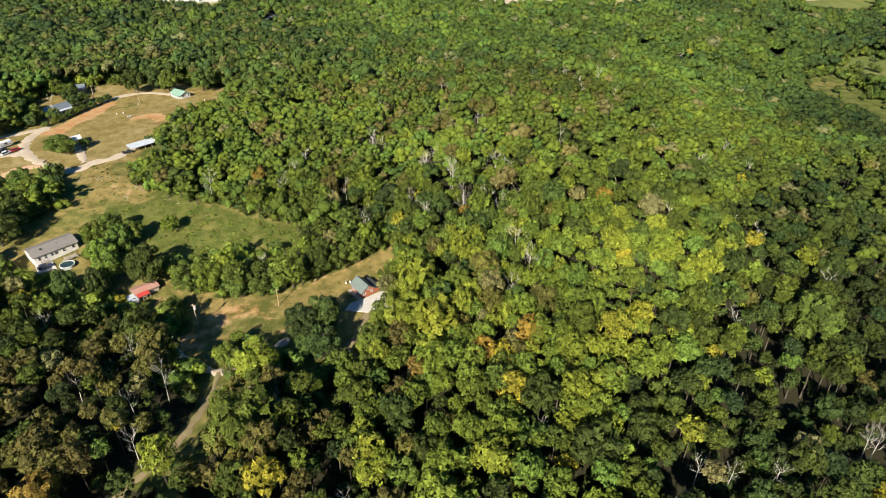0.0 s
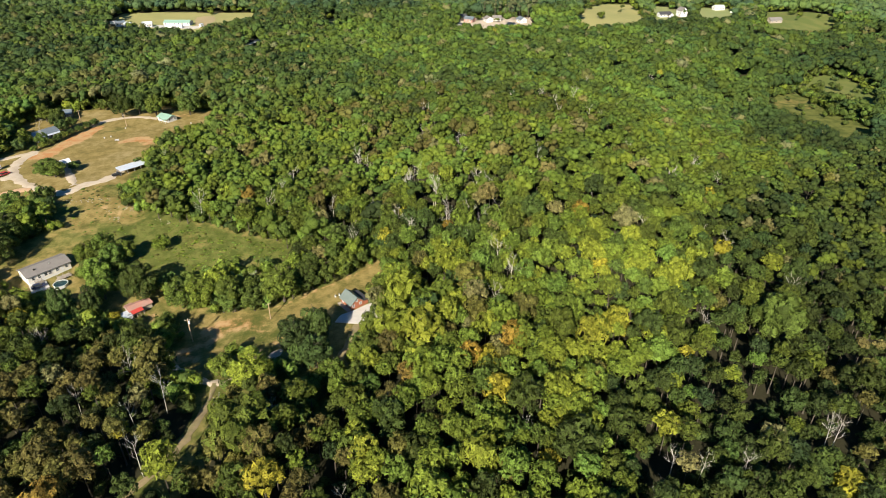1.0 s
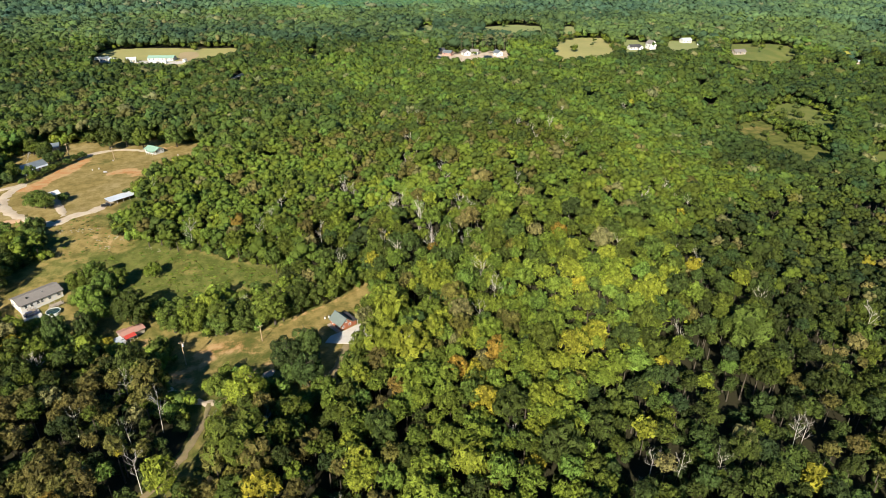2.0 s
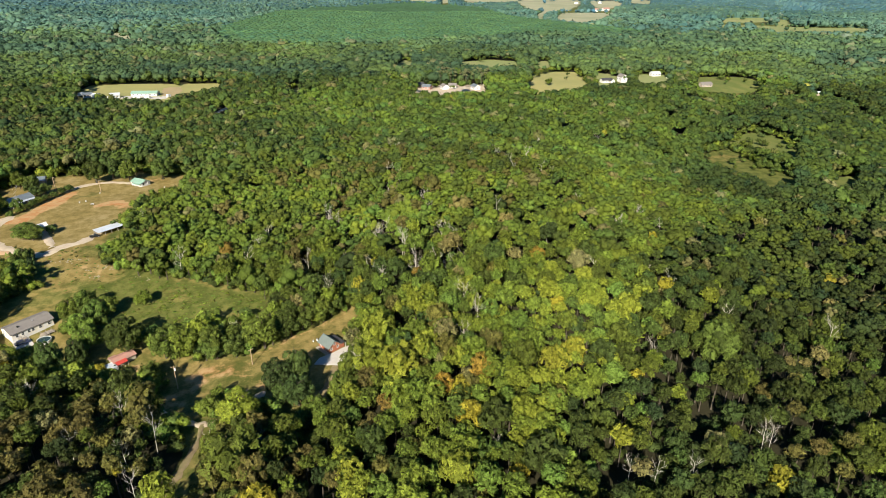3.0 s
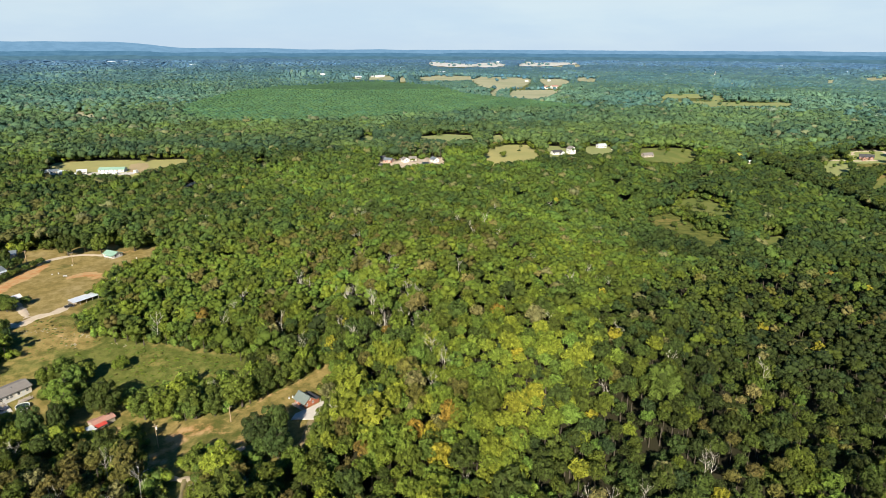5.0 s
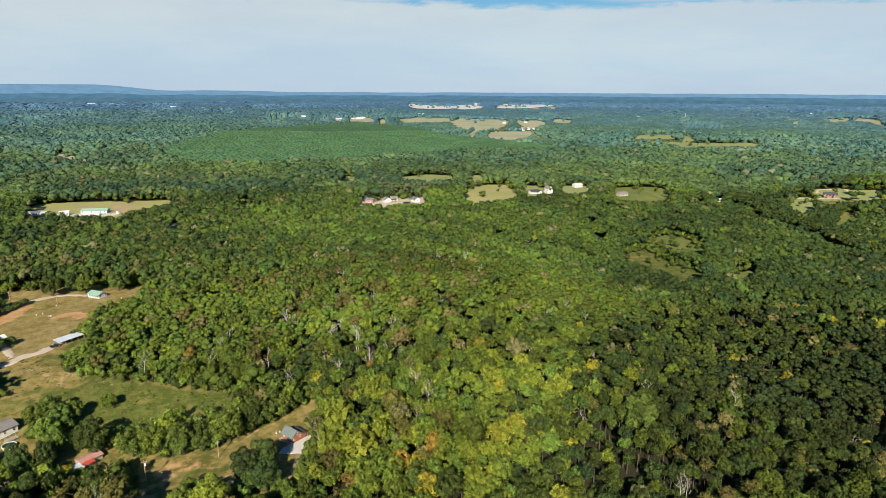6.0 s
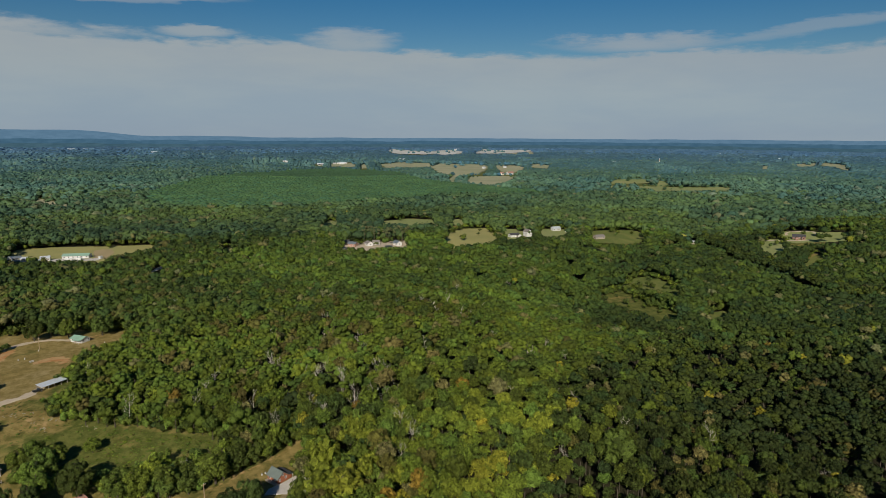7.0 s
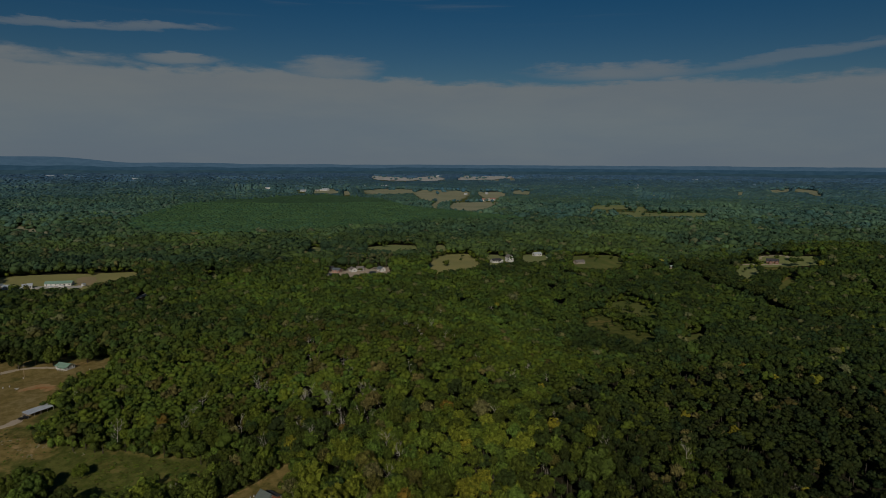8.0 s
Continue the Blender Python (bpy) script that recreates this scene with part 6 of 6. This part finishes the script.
def vehicle(name, x, y, turn, mat, label, pickup=False, scale=1.0):
    """A parked car or pickup: body, cabin, glass, lamps and four wheels."""
    ob = thing(name, x, y, turn, label=label, category="car", group="parked cars")
    ob.matrix_world = ob.matrix_world @ Matrix.Diagonal((scale, scale, scale, 1)) @ pose(0, 0, 0.25)
    bm = bmesh.new()
    hood = 0.92 if pickup else 0.86
    prism(bm, [(-0.88, 0.38), (0.88, 0.38), (0.9, 0.62), (0.82, hood), (-0.82, hood), (-0.9, 0.62)], -2.25, 2.25)
    bmesh.ops.bevel(bm, geom=list(bm.edges), offset=0.06, segments=2, affect="EDGES")
    part("body", bm, mat, ob)
    bm = bmesh.new()
    x0, x1 = (-0.35, 1.05) if pickup else (-1.7, 0.95)
    vs = [bm.verts.new(p) for p in ((x0, -0.8, hood - 0.02), (x1 + 0.35, -0.8, hood - 0.02), (x1 + 0.35, 0.8, hood - 0.02), (x0, 0.8, hood - 0.02),
                                    (x0 + 0.3, -0.66, 1.46), (x1 - 0.35, -0.66, 1.46), (x1 - 0.35, 0.66, 1.46), (x0 + 0.3, 0.66, 1.46))]
    for f in ((0, 1, 5, 4), (1, 2, 6, 5), (2, 3, 7, 6), (3, 0, 4, 7), (4, 5, 6, 7)):
        bm.faces.new([vs[k] for k in f])
    part("windows", bm, window_glass, ob, "dark car glass")
    part("cabin_roof", boxes(((x0 + 0.28, -0.68, 1.45), (x1 - 0.33, 0.68, 1.51))), mat, ob)
    if pickup:
        # The bed is no hollow: a flat dark sheet stands for its shade.
        part("cargo_bed", boxes(((-2.1, -0.7, 0.93), (-0.5, 0.7, 0.95))), dark_opening, ob, "dark sheet for the shaded cargo bed")
    for sx in (-1.4, 1.4):
        for sy in (-0.82, 0.82):
            wheel = bmesh.new()
            tube(wheel, (sx, sy - 0.1, 0.12), (sx, sy + 0.1, 0.12), 0.36, 0.36, 12)
            wob = part("wheel", wheel, rubber, ob)
            rim = bmesh.new()
            tube(rim, (sx, sy - 0.11, 0.12), (sx, sy + 0.11, 0.12), 0.2, 0.2, 8)
            part("rim", rim, steel, wob)
    for sy in (-0.62, 0.62):
        part("headlight", boxes(((2.2, sy - 0.16, 0.6), (2.27, sy + 0.16, 0.74))), white_paint, ob)


vehicle("car", -138.6, 180.6, 40, car_blue, "dark blue car parked on the concrete slab")
vehicle("pickup_truck", -143.8, 264.4, 30, car_black, "black pickup truck parked beside the pole barn", True)
vehicle("car", -198.2, 262.4, 70, car_white, "white car parked in the gravel yard")
vehicle("car", -196.0, 266.2, 60, car_red, "red car parked in the gravel yard")
vehicle("pickup_truck", -201.8, 265.5, 75, car_blue, "dark blue pickup truck parked in the gravel yard", True)
camper = thing("camper_trailer", -203.5, 271.0, 62, label="white camper trailer parked in the gravel yard", category="trailer")
bm = boxes(((-3.0, -1.15, 0.55), (3.0, 1.15, 2.9)))
bmesh.ops.bevel(bm, geom=list(bm.edges), offset=0.2, segments=3, affect="EDGES")
part("body", bm, car_white, camper)
part("stripe", boxes(((-2.8, -1.17, 1.2), (2.8, -1.152, 1.5))), faded_metal, camper, "faded red stripe")
part("window", boxes(((-0.6, -1.18, 1.7), (0.8, -1.153, 2.3))), window_glass, camper)
for sx in (-0.5, 0.5):
    wheel = bmesh.new()
    tube(wheel, (sx, -1.1, 0.35), (sx, 1.1, 0.35), 0.36, 0.36, 12)
    part("wheel", wheel, rubber, camper)
part("hitch", boxes(((3.0, -0.08, 0.5), (4.1, 0.08, 0.62)), ((3.98, -0.04, -0.02), (4.06, 0.04, 0.5))), steel, camper)


def utility_pole(x, y, tall, lamp, turn):
    ob = thing("utility_pole", x, y, turn, label="tall wooden utility pole in the grass" + (" with a pale transformer" if lamp else ""), category="pole", group="utility poles")
    bm = bmesh.new()
    tube(bm, (0, 0, -0.5), (0, 0, tall), 0.19, 0.12, 8)
    part("pole", bm, pole_wood, ob)
    part("crossarm", boxes(((-0.9, -0.06, tall - 0.5), (0.9, 0.06, tall - 0.36))), pole_wood, ob)
    for sx in (-0.8, 0.0, 0.8):
        bm = bmesh.new()
        tube(bm, (sx, 0, tall - 0.36 if sx else tall), (sx, 0, tall - 0.16 if sx else tall + 0.2), 0.06, 0.04, 6)
        part("insulator", bm, white_paint, ob)
    if lamp:
        bm = bmesh.new()
        tube(bm, (0.3, 0, tall - 1.9), (0.3, 0, tall - 0.9), 0.28, 0.28, 10)
        part("transformer", bm, white_paint, ob)


for x, y, tall, lamp, turn in ((-52.8, 160.7, 6.4, False, 40), (-76.0, 151.7, 9.0, True, 10), (-193, 336.5, 8.0, False, 30), (-166, 331.5, 7.0, False, 30)):
    utility_pole(x, y, tall, lamp, turn)

table = thing("picnic_table", -162.5, 309.8, 25, label="weathered picnic table out on the dry grass", category="table")
part("tabletop", boxes(((-1.0, -0.45, 0.70), (1.0, 0.45, 0.76))), white_paint, table)
for sy in (-0.95, 0.7):
    part("bench", boxes(((-1.0, sy, 0.42), (1.0, sy + 0.26, 0.47))), white_paint, table)
for sx in (-0.7, 0.62):
    part("leg_frame", boxes(((sx, -0.9, 0.36), (sx + 0.08, 0.9, 0.42)), ((sx, -0.5, -0.1), (sx + 0.08, -0.4, 0.70)), ((sx, 0.4, -0.1), (sx + 0.08, 0.5, 0.70))), grey_boards, table)


def white_drum(x, y):
    ob = thing("drum", x, y, label="small white metal drum standing in the grass", category="drum", group="drums")
    bm = bmesh.new()
    tube(bm, (0, 0, -0.05), (0, 0, 0.68), 0.29, 0.29, 12)
    part("barrel", bm, white_paint, ob)
    bm = bmesh.new()
    tube(bm, (0, 0, 0.68), (0, 0, 0.73), 0.31, 0.31, 12)
    part("lid", bm, steel, ob)


for x, y in ((-170.6, 313.7), (-168.0, 315.5), (-165.5, 328.5), (-132.3, 336.7), (-32.5, 171.5), (-31.2, 172.2)):
    white_drum(x, y)

# far buildings: x, y, turn, length, width, eave, rise, wall, roof, words
FAR_HOUSES = [
    ("warehouse", -228, 609, -2, 24, 9, 2.5, 1.5, white_paint, green_metal, "long white warehouse with a green metal roof", 6),
    ("workshop", -253, 600, 14, 8, 6, 2.8, 1.5, white_paint, pale_metal, "white metal workshop beside the field", 3),
    ("workshop", -270.5, 601.5, -25, 7, 5.5, 2.4, 1.2, white_paint, pale_metal, "small white metal workshop beside the field", 2),
    ("workshop", -280, 605.5, 30, 8, 6, 2.5, 1.3, white_paint, grey_metal, "white workshop with a grey roof at the wood's edge", 3),
    ("farmhouse", 37, 633.9, 10, 12, 8, 3.0, 2.2, grey_boards, dark_shingle, "dark-roofed house in a wooded hamlet", 3),
    ("farmhouse", 46, 625.9, -30, 9, 7, 2.8, 1.8, faded_metal, grey_metal, "small reddish house in a wooded hamlet", 2),
    ("farmhouse", 64, 625.9, -72, 8, 6.5, 3.0, 2.0, white_paint, shingle, "white house with a brown roof in a hamlet", 3),
    ("farmhouse", 73, 630.9, -10, 8, 6, 2.8, 1.8, cream_siding, shingle, "cream house with a pale roof in a hamlet", 3),
    ("farmhouse", 96, 622.9, -68, 9, 6.5, 3.0, 2.0, white_paint, grey_metal, "white house with a pale metal roof in a hamlet", 3),
    ("farmhouse", 247, 655, 8, 12, 7, 2.8, 1.9, white_paint, dark_shingle, "low white farmhouse with a dark roof", 4),
    ("farmhouse", 252, 651, -78, 5, 4.4, 2.8, 1.8, white_paint, dark_shingle, "small white gabled wing of a farmhouse", 1),
    ("farmhouse", 267, 660, -76, 9, 7.5, 5.4, 2.8, white_paint, shingle, "tall white gabled farmhouse beside a lawn", 3),
    ("farm_barn", 320, 695, 8, 11, 7, 3.0, 1.8, white_paint, pale_metal, "long white barn by the green field", 3),
    ("farm_barn", 329, 679, 60, 5, 4, 2.6, 1.5, white_paint, grey_metal, "small white barn by the green field", 1),
    ("farmhouse", 346, 624, 10, 13, 7, 2.6, 2.0, grey_boards, shingle, "grey house at the corner of a field", 3),
    ("farm_barn", 493.2, 645.5, -20, 15, 7, 2.4, 1.0, grey_boards, pale_metal, "low dark barn with a pale metal roof in the trees", 2),
    ("brick_house", 632.5, 617.5, -38, 15, 8, 2.8, 2.6, brick_wall, dark_shingle, "brown brick house with a dark gabled roof on a lawn", 5),
    ("brick_house", 627.0, 614.6, -128, 4.5, 3.6, 2.5, 1.7, brick_wall, dark_shingle, "small brown gabled wing of a brick house", 1),
    ("brick_house", 632.8, 610.1, -128, 4.5, 3.6, 2.5, 1.7, brick_wall, dark_shingle, "small brown gabled wing of a brick house", 1),
    ("factory", 1330, 2047, -10, 64, 14, 5.9, 2, white_paint, faded_metal, "far white factory with a red roof", 6),
    ("factory", 1234, 2200, 5, 34, 18, 8, 3, white_paint, pale_metal, "far white factory hall", 4),
    ("factory", -190, 2678, 5, 60, 25, 10, 3, white_paint, pale_metal, "far pale factory hall among woods", 5),
    ("factory", -125, 2632, -5, 40, 25, 10, 3, white_paint, pale_metal, "far white factory hall among woods", 4),
    ("factory", 85, 2347, 5, 50, 20, 9, 3, white_paint, pale_metal, "far white factory hall among woods", 5),
    ("factory", 174, 2403, -8, 60, 20, 9, 3, cream_siding, pale_metal, "far cream factory hall among woods", 5),
    ("factory", -527, 3054, 0, 90, 30, 12, 3, white_paint, pale_metal, "far white factory hall among woods", 6),
    ("factory", -409, 3104, 5, 60, 30, 12, 3, white_paint, pale_metal, "far white factory hall among woods", 5),
    ("farm_barn", -503, 1613, 10, 20, 10, 5, 2.5, white_paint, pale_metal, "far white barn among woods", 3),
    ("factory", -1250, 3950, 10, 90, 40, 14, 4, white_paint, pale_metal, "very far white hall near the horizon", 5),
    ("factory", -1190, 4010, 0, 60, 40, 16, 4, white_paint, pale_metal, "very far white hall near the horizon", 4),
    ("factory", -1500, 3800, 15, 70, 30, 12, 4, white_paint, pale_metal, "very far white hall near the horizon", 4),
    ("factory", -700, 3400, 5, 60, 30, 11, 4, white_paint, pale_metal, "very far white hall near the horizon", 4),
    ("factory", 300, 3000, 5, 80, 30, 11, 4, white_paint, pale_metal, "very far white hall near the horizon", 4),
    ("factory", 1800, 3500, -15, 70, 30, 12, 4, white_paint, pale_metal, "very far white hall near the horizon", 4),
    ("factory", 2300, 3000, -20, 90, 30, 12, 4, white_paint, pale_metal, "very far white hall near the horizon", 4),
    ("factory", 1050, 4000, -5, 80, 30, 16, 4, white_paint, pale_metal, "very far white hall near the horizon", 4),
    ("farm_barn", 593, 1749, -10, 26, 12, 5, 3.5, cream_siding, faded_metal, "far barn with a red roof on the hay field", 3),
    ("farm_barn", 633, 1763, 20, 22, 12, 5, 3.5, white_paint, faded_metal, "far white barn with a red roof on the hay field", 3),
]
for name, x, y, turn, length, width, eave, rise, wall, roof, words, count in FAR_HOUSES:
    big = eave > 6
    if y > 2300:
        length, width, eave = length * 0.45, width * 0.45, eave * 0.5
    holes = [("front", (i + 0.5) / count * length - length / 2, eave * 0.55, 1.0 if not big else 4.0, 1.2 if not big else 2.5) for i in range(count)]
    holes += [("east", 0.0, eave * 0.55, 1.0, 1.2), ("west", 0.0, eave * 0.55, 1.0, 1.2)]
    gable_house(name, x, y, turn, length, width, eave, rise, wall, roof, words, holes, [("front", length * 0.2, grey_boards)] if not big else (), ribs=False,
                group=name + "s", category="house" if "house" in name and name != "warehouse" else "building", z=float(height(x, y)) + 0.6)


def container(x, y, turn, length, mat, label):
    """A metal box container with corrugated sides, a roof and two door leaves."""
    ob = thing("container", x, y, turn, float(height(x, y)) + 0.78, label, "container", "depot containers")
    part("body", boxes(((-length / 2, -1.2, 0.0), (length / 2, 1.2, 2.5))), mat, ob)
    part("roof", boxes(((-length / 2 - 0.04, -1.24, 2.5), (length / 2 + 0.04, 1.24, 2.58))), pale_metal, ob)
    n = int(length / 0.8)
    for side in (-1.26, 1.205):
        for i in range(n):
            xx = -length / 2 + (i + 0.3) * length / n
            part("rib", boxes(((xx, side, 0.15), (xx + 0.3, side + 0.055, 2.4))), mat, ob)
    for sy in (-1.12, 0.04):
        part("door", boxes(((length / 2, sy, 0.1), (length / 2 + 0.06, sy + 1.08, 2.42))), mat, ob)


for x, y, turn, length, mat, label in ((-230, 590, 8, 6, white_paint, "white metal container standing in the depot yard"), (-221.5, 593.5, -12, 5, white_paint, "small white metal container in the depot yard"),
                                       (-203.5, 598, 60, 3.5, white_paint, "short white metal container at the yard's end"), (-254, 592.5, 20, 6, pale_metal, "dull grey metal container beside the workshop"),
                                       (-288, 611, 40, 6, white_paint, "white metal container at the wood's edge")):
    container(x, y, turn, length, mat, label)

for i, (x, y) in enumerate(TOWN):
    turn, length = pick.uniform(-80, 80), pick.uniform(9, 17)
    gable_house("far_house", x, y, turn, length, 8, 3.6, 2.4, pick.choice((white_paint, cream_siding, white_paint)), pick.choice((pale_metal, grey_metal, pale_metal)),
                "small far white house among woods", [("front", -2.4, 1.9, 1.2, 1.2), ("front", 2.4, 1.9, 1.2, 1.2)], ribs=False, group="far houses", z=float(height(x, y)) + 0.6)

post = thing("track_post", -79.9, 143.0, 20, label="pale weathered post leaning beside the dirt track", category="post")
bm = bmesh.new()
tube(bm, (0, 0, -0.4), (-0.35, 0.1, 3.4), 0.16, 0.12, 8)
part("shaft", bm, dead_wood, post)
bm = bmesh.new()
tube(bm, (-0.35, 0.1, 3.4), (-0.36, 0.1, 3.5), 0.15, 0.06, 8)
part("cap", bm, steel, post)

mast = thing("chimney_stack", 1352, 2090, label="tall slim red and white chimney stack by the factory", category="chimney")
for i in range(6):
    bm = bmesh.new()
    tube(bm, (0, 0, -1 + i * 5.0), (0, 0, 4.0 + i * 5.0), 1.7 - 0.15 * i, 1.55 - 0.15 * i, 10)
    part("section", bm, white_paint if i % 2 else faded_metal, mast)

for key, mat, width, pts in (("depot_yard", concrete, 14, [(-247, 602), (-228, 597), (-204, 597)]),
                             ("far_road", concrete, 5.0, [(-145, 526), (-142, 536), (-137, 553), (-133, 570)]), ("brick_house_road", gravel, 4, [(595.9, 636.3), (608, 628), (619.9, 615), (637.6, 603)]),
                             ("brick_house_drive", gravel, 4, [(634, 640), (640, 648), (648, 651.2), (660, 643), (668, 637), (667, 628), (656, 612)])):
    ribbon(key, mat, width, along(pts), 0.75, "pale road or yard among far fields")
